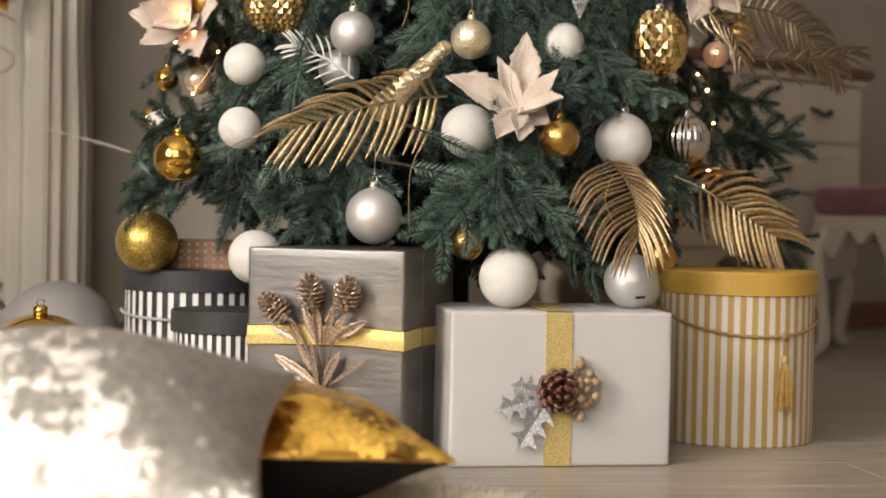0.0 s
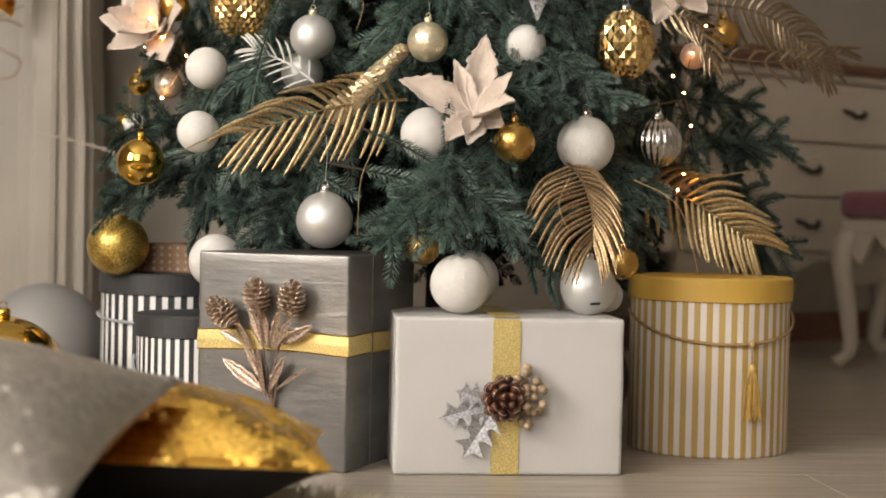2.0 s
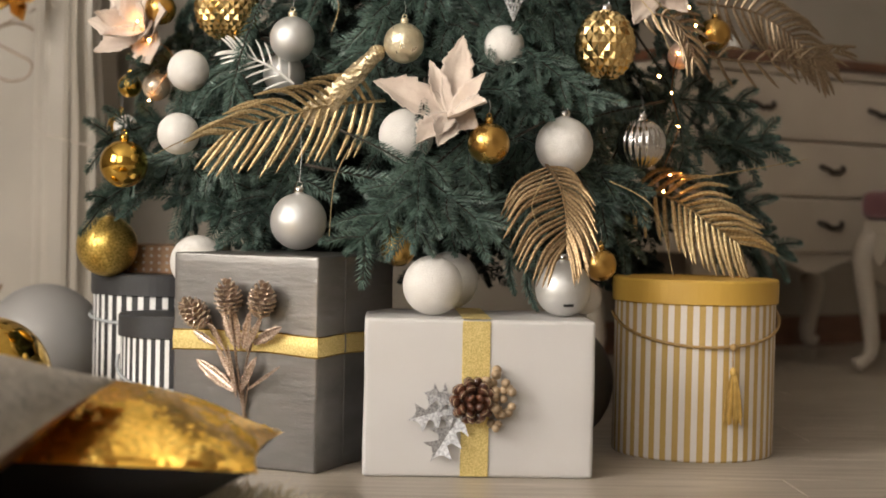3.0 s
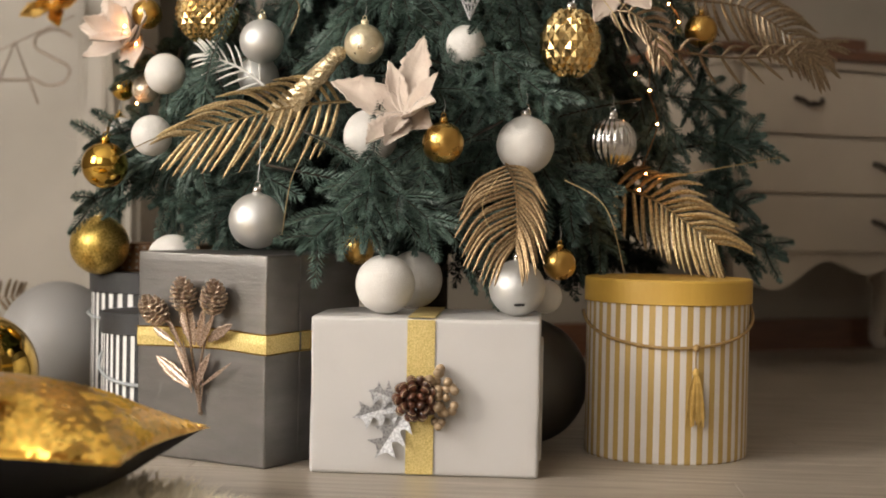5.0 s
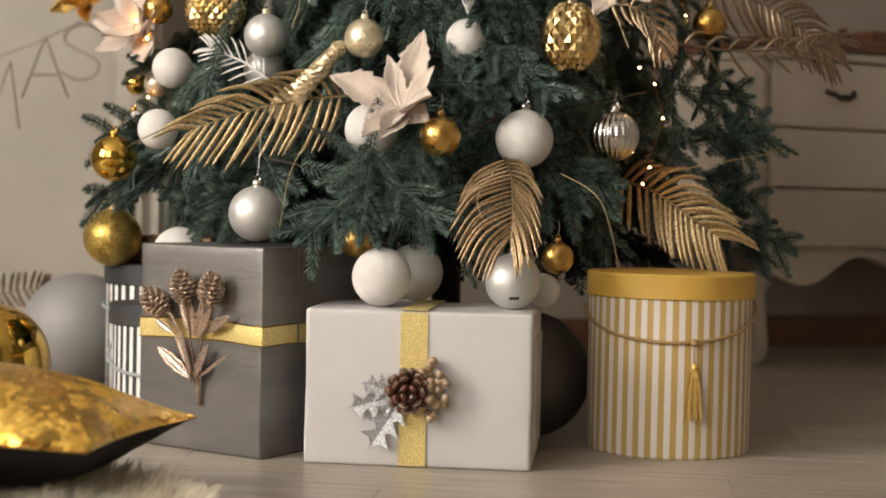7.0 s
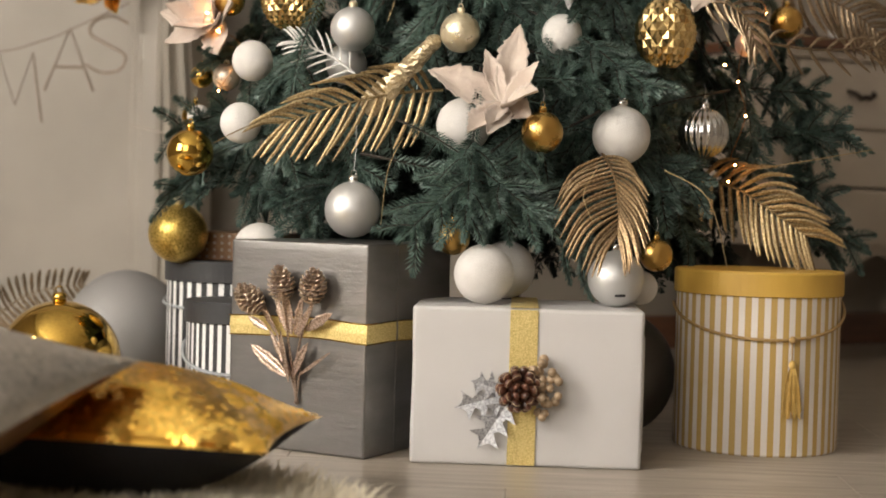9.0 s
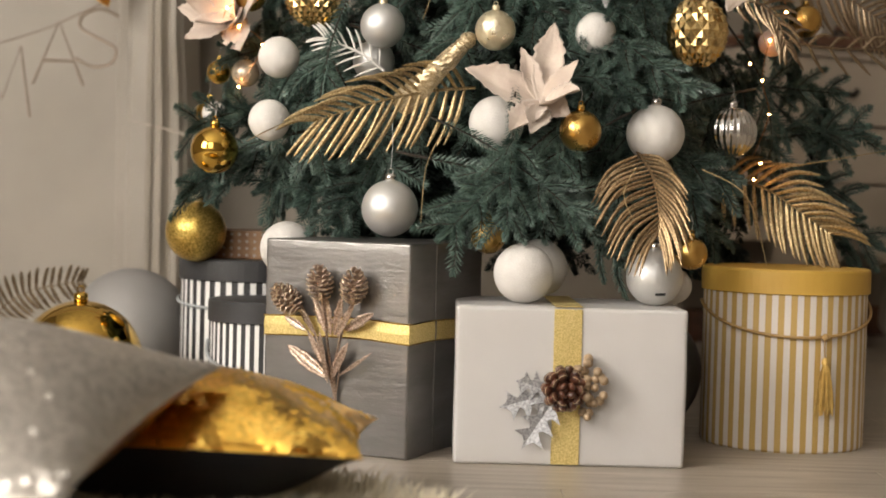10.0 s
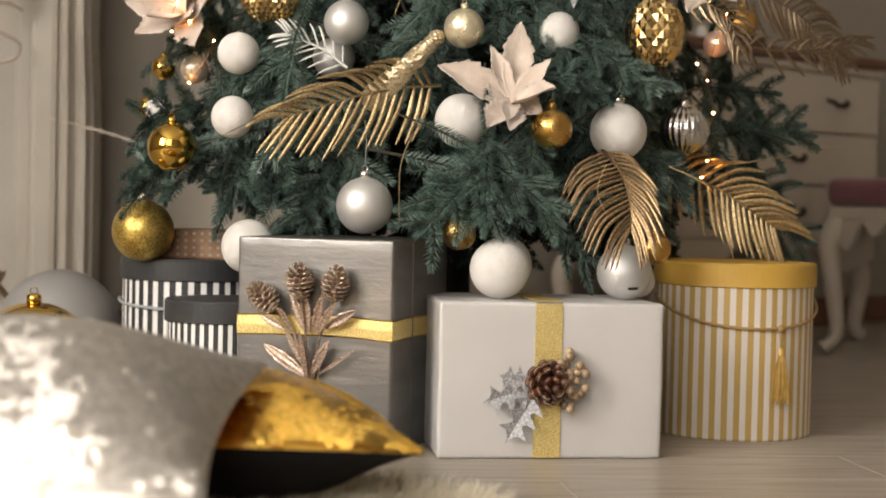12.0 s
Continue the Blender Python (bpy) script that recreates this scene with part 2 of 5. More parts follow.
def lathe(profile, seg=48, close=True):
    """A turned mesh about z from (radius, height) pairs."""
    v, f = [], []
    n = len(profile)
    for i in range(seg):
        a = math.tau * i / seg
        v += [(r * math.cos(a), r * math.sin(a), z) for r, z in profile]
    for i in range(seg):
        j = (i + 1) % seg
        f += [(i * n + k, j * n + k, j * n + k + 1, i * n + k + 1) for k in range(n - 1)]
    if close:
        f.append(tuple(i * n for i in range(seg))[::-1])
        f.append(tuple(i * n + n - 1 for i in range(seg)))
    return v, f


def bez(pts, n):
    """n + 1 points along a smooth line through those given."""
    p = [Vector(q) for q in pts]
    out = []
    for i in range(n + 1):
        u = i / n * (len(p) - 1)
        k = min(int(u), len(p) - 2)
        t = u - k
        a, b, c, d = p[max(k - 1, 0)], p[k], p[k + 1], p[min(k + 2, len(p) - 1)]
        out.append(0.5 * (2 * b + (c - a) * t + (2 * a - 5 * b + 4 * c - d) * t * t + (3 * b - a - 3 * c + d) * t ** 3))
    return out


def tube(pts, r, sides=6, taper=1.0, acc=None):
    """A round rod along a line of points, as vertices and faces."""
    v, f = acc if acc else ([], [])
    p = [Vector(q) for q in pts]
    side = None
    o = len(v)
    for i, q in enumerate(p):
        d = (p[min(i + 1, len(p) - 1)] - p[max(i - 1, 0)]).normalized()
        s = d.cross(Vector((0.31, 0.2, 0.93)) if side is None else d.cross(side).cross(d) * -1)
        if side is None or s.length < 1e-6:
            s = d.orthogonal()
        else:
            s = side - d * side.dot(d)
        side = s.normalized()
        u = d.cross(side)
        rr = r * (1 + (taper - 1) * i / (len(p) - 1))
        v += [tuple(q + (side * math.cos(a) + u * math.sin(a)) * rr) for a in [math.tau * k / sides for k in range(sides)]]
    for i in range(len(p) - 1):
        for k in range(sides):
            j = (k + 1) % sides
            f.append((o + i * sides + k, o + i * sides + j, o + (i + 1) * sides + j, o + (i + 1) * sides + k))
    f.append(tuple(o + k for k in range(sides))[::-1])
    f.append(tuple(o + (len(p) - 1) * sides + k for k in range(sides)))
    return v, f

# ---- the room ----
X0, X1, Y0, Y1, H = -2.6, 3.4, -3.3, 1.62, 3.0


def wall(name, m, length, height, thick, holes=()):
    """A wall along its own x, from its foot's start, with holes (x0, x1, z0, z1) through it."""
    bm = bmesh.new()
    xs = sorted({0, length, *[h[0] for h in holes], *[h[1] for h in holes]})
    for a, b in zip(xs, xs[1:]):
        cut = [h for h in holes if h[0] <= a and h[1] >= b]
        zs = [(0, height)] if not cut else [(0, cut[0][2]), (cut[0][3], height)]
        for z0, z1 in zs:
            box(b - a, thick, z1 - z0, ((a + b) / 2, thick / 2, z0), bm=bm)
    ob = part(name, bm, M_wall, None, kind="structure")
    ob.matrix_basis = m
    return tagged(ob, "plain warm beige painted wall", "wall")


wall("wall_north", pose(X0, Y1, 0), 2.64, H, 0.15)
wall("wall_east", pose(0.04, 1.62, 0, 0, 0, 31.1), 3.72, H, 0.15)
wall("wall_side", pose(X1 - 0.2, 3.6, 0, 0, 0, -90), 7.75, H, 0.15)
wall("wall_west", pose(X0, Y0, 0, 0, 0, 90), 5.0, H, 0.15, [(0.45, 2.15, 0.75, 2.55)])
wall("wall_south", pose(X1, Y0, 0, 0, 0, 180), 6.0, H, 0.15, [(3.75, 5.35, 0.75, 2.75)])
part_c = part("ceiling", box(6.4, 7.5, 0.12, (0.38, 0.2, H)), M_ceiling, None, kind="structure")
tagged(part_c, "plain white painted ceiling", "ceiling")


def window(name, m, w, h):
    win = thing(name, m, "white framed window with clear panes", "window", kind="structure")
    for z in (0, h - 0.06):
        part("window_frame", box(w, 0.07, 0.06, (0, 0, z), 0.006), M_white, win)
    for x in (-w / 2 + 0.03, 0, w / 2 - 0.03):
        part("window_frame", box(0.06, 0.066, h - 0.126, (x, 0, 0.063), 0.006), M_white, win)
    for x in (-w / 4, w / 4):
        g = part("pane", box(w / 2 - 0.1, 0.006, h - 0.14, (x, 0.012, 0.07)), M_glass, win)
        g.visible_shadow = False
    part("window_sill", box(w + 0.1, 0.2, 0.03, (0, 0.12, -0.035), 0.006), M_white, win)


window("window_1", pose(X0 - 0.075, -2.0, 0.75, 0, 0, -90), 1.69, 1.79)
window("window_2", pose(-1.15, Y0 - 0.075, 0.75), 1.59, 1.99)

# ---- fireplace surround against the far wall ----
FY = 1.30
fire = thing("fireplace", pose(-0.735, FY, 0), "white moulded plaster fireplace surround with fluted pilaster", "fireplace")
part("back_panel", box(1.5, 0.04, 1.15, (-0.79, 0.16, 0), 0.003), M_white, fire)
part("inner_frame", box(0.044, 0.05, 1.15, (-0.026, 0.125, 0), 0.012), M_white, fire)
part("inner_frame", box(0.060, 0.15, 1.15, (0.029, 0.062, 0), 0.014), M_white, fire)


def pilaster(x):
    n = 40
    v, f = [], []
    prof = [(-0.038, 0.16), (-0.036, 0.0), (-0.028, -0.02), (-0.012, -0.03), (-0.002, -0.016), (0.004, -0.01), (0.012, -0.024), (0.026, -0.024),
            (0.034, -0.006), (0.042, 0.0), (0.046, 0.16)]
    for i in range(n + 1):
        z = 1.14 * i / n
        sway = 0.5 * (1 + math.tanh((z - 0.62) * 9)) * (0.5 + 0.5 * math.sin((z - 0.55) * 8))
        v += [(x + px * (1 - 0.18 * sway), py - (0.05 * sway if py < 0.1 else 0), z) for px, py in prof]
    k = len(prof)
    for i in range(n):
        f += [(i * k + j, i * k + j + 1, (i + 1) * k + j + 1, (i + 1) * k + j) for j in range(k - 1)]
    f.append(tuple(n * k + j for j in range(k)))
    return v, f


part("pilaster", pilaster(0.095), M_white, fire, "carved white pilaster with a swelling upper part", smooth=False)
part("pilaster_base", box(0.16, 0.24, 0.12, (0.10, 0.05, 0), 0.012), M_white, fire)
part("mantel_shelf", box(2.0, 0.34, 0.06, (-0.72, 0.03, 1.15), 0.015), M_white, fire)


def garland_letter(ch, x, z, s):
    lines = {"M": [[(0, -1), (0.18, 0), (0.5, -0.75), (0.82, 0), (1, -1)]],
             "A": [[(0, -1), (0.5, 0), (1, -1)], [(0.2, -0.62), (0.82, -0.62)]],
             "S": [[(0.95, -0.12), (0.6, 0), (0.2, -0.1), (0.12, -0.32), (0.5, -0.5), (0.9, -0.68), (0.8, -0.93), (0.4, -1), (0.02, -0.86)]]}[ch]
    acc = ([], [])
    for line in lines:
        p = [(x + a * s, 0.004 * random.random(), z + b * s * 1.25) for a, b in line]
        tube(bez(p, 30) if ch == "S" else p, 0.0034, 6, acc=acc)
    return acc


sign = thing("letter_garland", pose(-0.88, FY - 0.06, 0.62), "twig letters strung on a thin cord before the fireplace", "garland")
part("cord", tube(bez([(-0.5, 0, 0.08), (-0.2, 0, 0.065), (-0.05, 0, 0.10), (0.05, 0, 0.145), (0.13, 0.03, 0.19)], 30), 0.0016), M_wire, sign)
part("letter", garland_letter("M", -0.185, 0.068, 0.125), M_wire, sign)
part("letter", garland_letter("A", -0.055, 0.125, 0.112), M_wire, sign)
part("letter", garland_letter("S", 0.036, 0.155, 0.102), M_wire, sign)

# ---- chest of drawers, angled in the corner ----
chest = thing("chest_of_drawers", pose(1.160, 1.770, 0, 0, 0, 31.1), "cream lacquered chest of drawers with a brown varnished top", "chest of drawers")
CW = 0.88
part("body", box(CW, 0.42, 0.48, (0, 0.225, 0.29), 0.008), M_chest, chest)
part("top", box(CW + 0.05, 0.47, 0.028, (0, 0.21, 0.772), 0.008), M_brown, chest, "brown varnished top board")
part("cornice", box(CW + 0.02, 0.44, 0.022, (0, 0.212, 0.749), 0.006), M_chest, chest)


def handle(x, z, parent):
    acc = tube(bez([(x - 0.045, -0.006, z + 0.008), (x - 0.03, -0.03, z + 0.0), (x - 0.012, -0.032, z - 0.01), (x, -0.034, z - 0.006),
                    (x + 0.012, -0.032, z - 0.01), (x + 0.03, -0.03, z), (x + 0.045, -0.006, z + 0.008)], 20), 0.006, 7)
    for s in (-1, 1):
        tube([(x + s * 0.045, 0.008, z + 0.008), (x + s * 0.045, -0.009, z + 0.008)], 0.012, 10, acc=acc)
    return part("handle", acc, M_iron, parent, "dark bronze bail handle", smooth=True)


for z0, z1, hs in ((0.583, 0.742, (-0.22, 0.22)), (0.438, 0.578, (0.04,)), (0.293, 0.433, (0.04,))):
    d = part("drawer", box(CW - 0.05, 0.02, z1 - z0, (0, -0.004, z0), 0.006), M_chest, chest)
    for x in hs:
        handle(x, (z0 + z1) / 2 + 0.004, d)


def apron(w, z0, z1, thick):
    v, f = [], []
    n = 48
    for i in range(n + 1):
        u = i / n
        x = (u - 0.5) * w
        dip = z0 + 0.05 * math.sin(u * math.pi) ** 2 + 0.022 * math.cos(u * math.pi * 6)
        for y in (0, thick):
            v += [(x, y, dip), (x, y, z1)]
    for i in range(n):
        a, b = 4 * i, 4 * i + 4
        f += [(a, b, b + 1, a + 1), (a + 2, a + 3, b + 3, b + 2), (a, a + 2, b + 2, b), (a + 1, b + 1, b + 3, a + 3)]
    return v, f


part("apron", apron(CW - 0.02, 0.21, 0.30, 0.02), M_chest, chest)


def cabriole(h, r0, r1, out):
    """A curved leg that swells at the knee and turns out at the foot."""
    pts = bez([(0, 0, h), (out * 0.55, -out * 0.3, h * 0.82), (out * 0.2, -out * 0.1, h * 0.42), (out * 0.1, 0, h * 0.15), (out * 0.75, -out * 0.4, 0.014)], 16)
    v, f = tube(pts, 1.0, 8)
    for i, c in enumerate(pts):
        u = i / 16
        r = r0 * (1 - u) ** 1.2 + r1 + 0.006 * max(0, u - 0.85) / 0.15
        for k in range(8):
            q = (Vector(v[i * 8 + k]) - c) * r + c
            v[i * 8 + k] = (q.x, q.y, max(q.z, 0.0))
    return v, f


for x in (-CW / 2 + 0.04, CW / 2 - 0.04):
    for y in (0.04, 0.39):
        leg = part("leg", cabriole(0.22, 0.016, 0.017, 0.03 if x > 0 else -0.03), M_chest, chest, smooth=True)
        leg.location = (x, y, 0)

# things on the chest
for x, y, r, h, label in ((-0.27, 0.12, 0.018, 0.035, "small dark round jar lid on the chest"), (-0.10, 0.13, 0.02, 0.04, "small dark round jar on the chest")):
    j = thing("trinket_jar", chest.matrix_basis @ pose(x, y, 0.8), label, "jar", "trinkets on the chest")
    part("jar", lathe([(r * 0.7, 0), (r, h * 0.3), (r, h * 0.7), (r * 0.6, h)], 20), M_iron, j, smooth=True)
    part("lid", lathe([(r * 0.62, h + 0.0005), (r * 0.5, h + 0.008), (0.004, h + 0.012)], 20), M_brown, j, smooth=True)
fig = part("figurine", lathe([(0.016, 0), (0.02, 0.006), (0.009, 0.016), (0.017, 0.03), (0.014, 0.045), (0.006, 0.055)], 20), M_white_sprig, None, smooth=True)
fig.matrix_basis = chest.matrix_basis @ pose(-0.18, 0.13, 0.8)
tagged(fig, "small white porcelain figurine on the chest", "figurine")
box_r = part("trinket_box", box(0.11, 0.08, 0.055, (0, 0, 0), 0.006), M_brown, None)
box_r.matrix_basis = chest.matrix_basis @ pose(0.07, 0.2, 0.8)
tagged(box_r, "reddish brown wooden box on the chest", "box")

# ---- stool ----
stool = thing("stool", pose(1.50, 1.57, 0, 0, 0, 25), "cream carved stool with a burgundy velvet seat", "stool")
part("seat", box(0.47, 0.32, 0.075, (0, 0, 0.38), 0.034, 5), M_velvet, stool, "padded burgundy velvet seat", smooth=True)
part("seat_frame", box(0.45, 0.30, 0.035, (0, 0, 0.345), 0.008), M_chest, stool)
for a, (w, y, r) in enumerate(((0.43, -0.145, 0), (0.43, 0.13, 0), (0.26, 0.205, 90), (0.26, -0.22, 90))):
    ap = part("apron", apron(w, 0.28, 0.347, 0.016), M_chest, stool)
    ap.matrix_basis = pose(0, 0, 0, 0, 0, r) @ pose(0, y, 0)
for x in (-0.2, 0.2):
    for y in (-0.13, 0.13):
        leg = part("leg", cabriole(0.345, 0.02, 0.014, 0.045 if x > 0 else -0.045), M_chest, stool, smooth=True)
        leg.location = (x, y, 0)

# ---- fir tree ----
TX, TY, TH = 0.125, 0.70, 1.95


def needles(v, f, p, rng, length, width, pitch, up=(0, 0, 1)):
    """Moulded needles along a twig that runs through the points p: flat combs to both sides, raised rows above, a few below, and a blunt tuft."""
    m = len(p) - 1
    total = sum((p[k + 1] - p[k]).length for k in range(m))
    n = max(4, int(total / pitch))
    up = Vector(up)
    for i in range(n + 1):
        for row, (ang, odd) in enumerate(((0, 0), (180, 0.5), (40, 0.5), (140, 0), (85, 0.25), (-35, 0.3), (215, 0.8))):
            if row > 3 and (i + row) % 2:
                continue
            u = min(1, (i + odd) / n)
            k = min(int(u * m), m - 1)
            q = p[k].lerp(p[k + 1], u * m - k)
            d = (p[k + 1] - p[k]).normalized()
            s = up.cross(d)
            s = s.normalized() if s.length > 1e-3 else d.orthogonal().normalized()
            n0 = d.cross(s)
            a = radians(ang + rng.uniform(-8, 8))
            r = s * math.cos(a) + n0 * math.sin(a)
            lean = (1.08 if row < 2 else 0.88) - 0.55 * max(0, (u - 0.75) / 0.25) ** 1.6 + rng.uniform(-0.07, 0.07)
            w = d * math.cos(lean) + r * math.sin(lean)
            ln = length * rng.uniform(0.9, 1.08) * (0.7 + 0.3 * min(1, u / 0.12)) * (1 - 0.42 * u ** 4) * (1 if row < 2 else 0.92)
            c = w.cross(r).normalized() * width * 0.5
            rise = c.cross(w).normalized() * width * 0.35
            tip = q + w * ln + d * ln * 0.10
            o = len(v)
            v += [tuple(q), tuple(q + w * ln * 0.62 + c - rise), tuple(tip), tuple(q + w * ln * 0.62 - c - rise), tuple(q + w * ln * 0.5 + rise)]
            f += [(o, o + 1, o + 4), (o + 1, o + 2, o + 4), (o + 2, o + 3, o + 4), (o + 3, o, o + 4)]


def spray(seed, length=0.35, droop=0.10, width=0.0029, ndl=0.0205, pitch=0.0050, nodes=3):
    """A flat branch along its own +x: a stem with paired side twigs that shorten towards the end."""
    rng = random.Random(seed)
    v, f = [], []
    stem = bez([(0, 0, 0), (length * 0.4, 0, length * 0.05), (length * 0.75, 0, -droop * length * 0.2), (length, 0, -droop * length)], 14)
    tube(stem, 0.0024, 5, 0.4, (v, f))
    starts = []
    for i in range(nodes):
        u = 0.48 + 0.34 * i / (nodes - 1)
        for side in (1, -1):
            uu = min(0.95, u + rng.uniform(-0.03, 0.03))
            q = stem[int(uu * 14)].lerp(stem[min(14, int(uu * 14) + 1)], (uu * 14) % 1)
            ang = side * radians(rng.uniform(44, 58) - 8 * i / nodes)
            starts.append((q, ang, rng.uniform(-0.45, 0.25), rng.uniform(0.056, 0.074) * (1.06 - 0.08 * i)))
        if rng.random() < 0.35:
            starts.append((stem[int(u * 14)], radians(rng.uniform(-22, 22)), rng.uniform(0.4, 0.8), rng.uniform(0.042, 0.055)))
    lines = []
    for q, ang, rise, ln in starts:
        d = Vector((math.cos(ang), math.sin(ang), rise)).normalized()
        e = q + d * ln + Vector((ln * 0.16, 0, -ln * rng.uniform(0.04, 0.26)))
        lines.append(bez([q, q + d * ln * 0.5, e], 6))
    for p in lines:
        tube(p, 0.0016, 4, 0.6, (v, f))
    wood = len(f)
    for p in lines:
        needles(v, f, p, rng, ndl, width, pitch)
    needles(v, f, stem[2:], rng, ndl, width, pitch)
    return (v, f), wood


tree = thing("christmas_tree", pose(TX, TY, 0), "dense artificial blue-green fir tree with drooping branches", "christmas tree")
part("trunk", tube([(0, 0, 0.0), (0.004, 0, 0.6), (0, 0.004, 1.3), (0, 0, TH - 0.06)], 0.03, 12, 0.25), M_bark, tree, "thin brown trunk", smooth=True)
part("stand", lathe([(0.14, 0), (0.14, 0.012), (0.05, 0.03), (0.04, 0.1), (0.033, 0.1)], 32), M_iron, tree, "dark metal tree stand")


def radius(z):
    return max(0.06, 0.60 * (1 - max(z - 0.42, 0) / 1.62))


SPRAYS, ROUGH = [], []
for i in range(7):
    geo, wood = spray(i, 0.33 + 0.02 * (i % 3), 0.06 + 0.06 * (i % 4), nodes=3)
    me = bpy.data.meshes.new("branch")
    me.from_pydata(geo[0], [], geo[1])
    me.materials.append(M_needle)
    me.materials.append(M_bark)
    me.polygons.foreach_set("material_index", [1 if k < wood else 0 for k in range(len(geo[1]))])
    SPRAYS.append(me)
    geo, wood = spray(i + 40, 0.35, 0.1, width=0.0046, ndl=0.018, pitch=0.0085, nodes=5)
    ROUGH.append((np.array(geo[0]), geo[1]))

# where balls, flowers and fronds hang: (place, clear radius); branches keep out of them and do not grow across their fronts
CLEAR = []


def keep_clear(x, y, z, r):
    CLEAR.append((x - TX, y - TY, z, r))


for spot in (
        (0.057, 0.208, 0.495, 0.0426),
        (0.300, 0.178, 0.484, 0.0445),
        (-0.290, 0.285, 0.595, 0.033),
        (-0.298, 0.236, 0.492, 0.0326),
        (-0.269, 0.269, 0.291, 0.0428),
        (-0.102, 0.106, 0.36, 0.042),
        (-0.124, 0.243, 0.645, 0.0352),
        (-0.139, 0.298, 0.594, 0.0336),
        (0.050, 0.163, 0.634, 0.0308),
        (0.210, 0.192, 0.630, 0.020),
        (0.178, 0.106, 0.482, 0.0317),
        (0.366, 0.217, 0.645, 0.0455),
        (-0.238, 0.358, 0.705, 0.0507),
        (-0.392, 0.299, 0.445, 0.0384),
        (-0.442, 0.446, 0.309, 0.0515),
        (0.437, 0.279, 0.495, 0.0402),
        (0.592, 0.462, 0.696, 0.0283),
        (0.515, 0.362, 0.647, 0.0225),
        (-0.414, 0.482, 0.584, 0.0205),
        (-0.362, 0.437, 0.58, 0.0236),
        (0.356, 0.150, 0.303, 0.025),
        (-0.439, 0.547, 0.518, 0.0235),
        (-0.425, 0.515, 0.515, 0.021),
        (0.098, 0.075, 0.2704, 0.0442),
        (0.293, 0.093, 0.268, 0.0418),
        (-0.352, 0.40, 0.706, 0.026), (-0.405, 0.42, 0.662, 0.07),
        (-0.10, 0.16, 0.50, 0.07), (-0.17, 0.15, 0.50, 0.06), (0.10, 0.12, 0.56, 0.07), (0.04, 0.15, 0.56, 0.05), (-0.03, 0.18, 0.57, 0.025), (0.0, 0.17, 0.60, 0.02),
        (0.31, 0.06, 0.40, 0.06), (0.57, 0.31, 0.40, 0.08), (0.50, 0.35, 0.46, 0.04)):
    keep_clear(*spot)


rest_v, rest_f = [], []
BRANCHES = [0]


def blocked(me, m):
    n = len(me.vertices)
    co = np.empty(n * 3, dtype=np.float32)
    me.vertices.foreach_get("co", co)
    w = co.reshape(-1, 3)[::9] @ np.array(m.to_3x3()).T + np.array(m.translation)
    hits = 0
    for x, y, z, r in CLEAR:
        front = w[:, 1] < y + r * 0.6
        hits += int(np.count_nonzero(front & ((w[:, 0] - x) ** 2 + (w[:, 2] - z) ** 2 < (r * 0.93) ** 2)))
    return hits > 2


def limb(az, ztip, r, pitch, roll=0.0, size=1.0, fine=True):
    """A branch with its tip at that height, bearing and distance from the trunk."""
    i = random.randrange(7)
    a = radians(az)
    ln = 0.35 * size
    pr = radians(pitch)
    tip = Vector((math.cos(a) * r, math.sin(a) * r, ztip))
    base = tip - Vector((math.cos(a) * math.cos(pr), math.sin(a) * math.cos(pr), math.sin(pr))) * ln
    m = Matrix.Translation(base) @ Euler((radians(roll), -pr, a)).to_matrix().to_4x4() @ Matrix.Scale(size, 4)
    if fine and BRANCHES[0] < 280:
        if blocked(SPRAYS[i], m):
            return False
        BRANCHES[0] += 1
        share("branch", SPRAYS[i], tree, m)
        return True
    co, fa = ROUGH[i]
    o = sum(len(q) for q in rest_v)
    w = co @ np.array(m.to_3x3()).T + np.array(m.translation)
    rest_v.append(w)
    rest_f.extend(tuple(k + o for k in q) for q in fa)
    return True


def spread_hand(az, ztip, r, heading, out, size):
    """A branch whose open hand of twigs lies against the tree's outer face: it hangs down, turned by the heading."""
    i = random.randrange(7)
    a, h = radians(az), radians(heading)
    o, t = Vector((math.cos(a), math.sin(a), 0)), Vector((-math.sin(a), math.cos(a), 0))
    x = (o * out + t * math.sin(h) - Vector((0, 0, 1)) * math.cos(h)).normalized()
    n = o + Vector((0, 0, 0.35)) + t * random.uniform(-0.3, 0.3)
    n = (n - x * n.dot(x)).normalized()
    tip = o * r + Vector((0, 0, ztip))
    m = Matrix((x, n.cross(x), n)).transposed().to_4x4()
    m = Matrix.Translation(tip - x * 0.35 * size) @ m @ Matrix.Scale(size, 4)
    if BRANCHES[0] >= 280 or blocked(SPRAYS[i], m):
        return False
    BRANCHES[0] += 1
    share("branch", SPRAYS[i], tree, m)
    return True


rb = random.Random(5)
# open hands over the outer face of the lower crown, and a deeper layer behind them
for share_r, gap in ((1.0, 0.165), (0.76, 0.26)):
    for li, z in enumerate((0.345, 0.42, 0.495, 0.57, 0.645, 0.72, 0.80)):
        R = radius(z) * share_r
        count = int(math.tau * R * 160 / 360 / gap)
        for k in range(count):
            az = 190 + 160 * (k + 0.5 * (li % 2) + rb.uniform(-0.2, 0.2)) / count
            for attempt in range(10):
                if spread_hand(az + rb.uniform(-4, 4), z + rb.uniform(-0.03, 0.03), R * (rb.uniform(0.93, 1.08) - 0.03 * attempt), rb.uniform(-80, 80), rb.uniform(0.2, 0.85), rb.uniform(0.92, 1.12)):
                    break
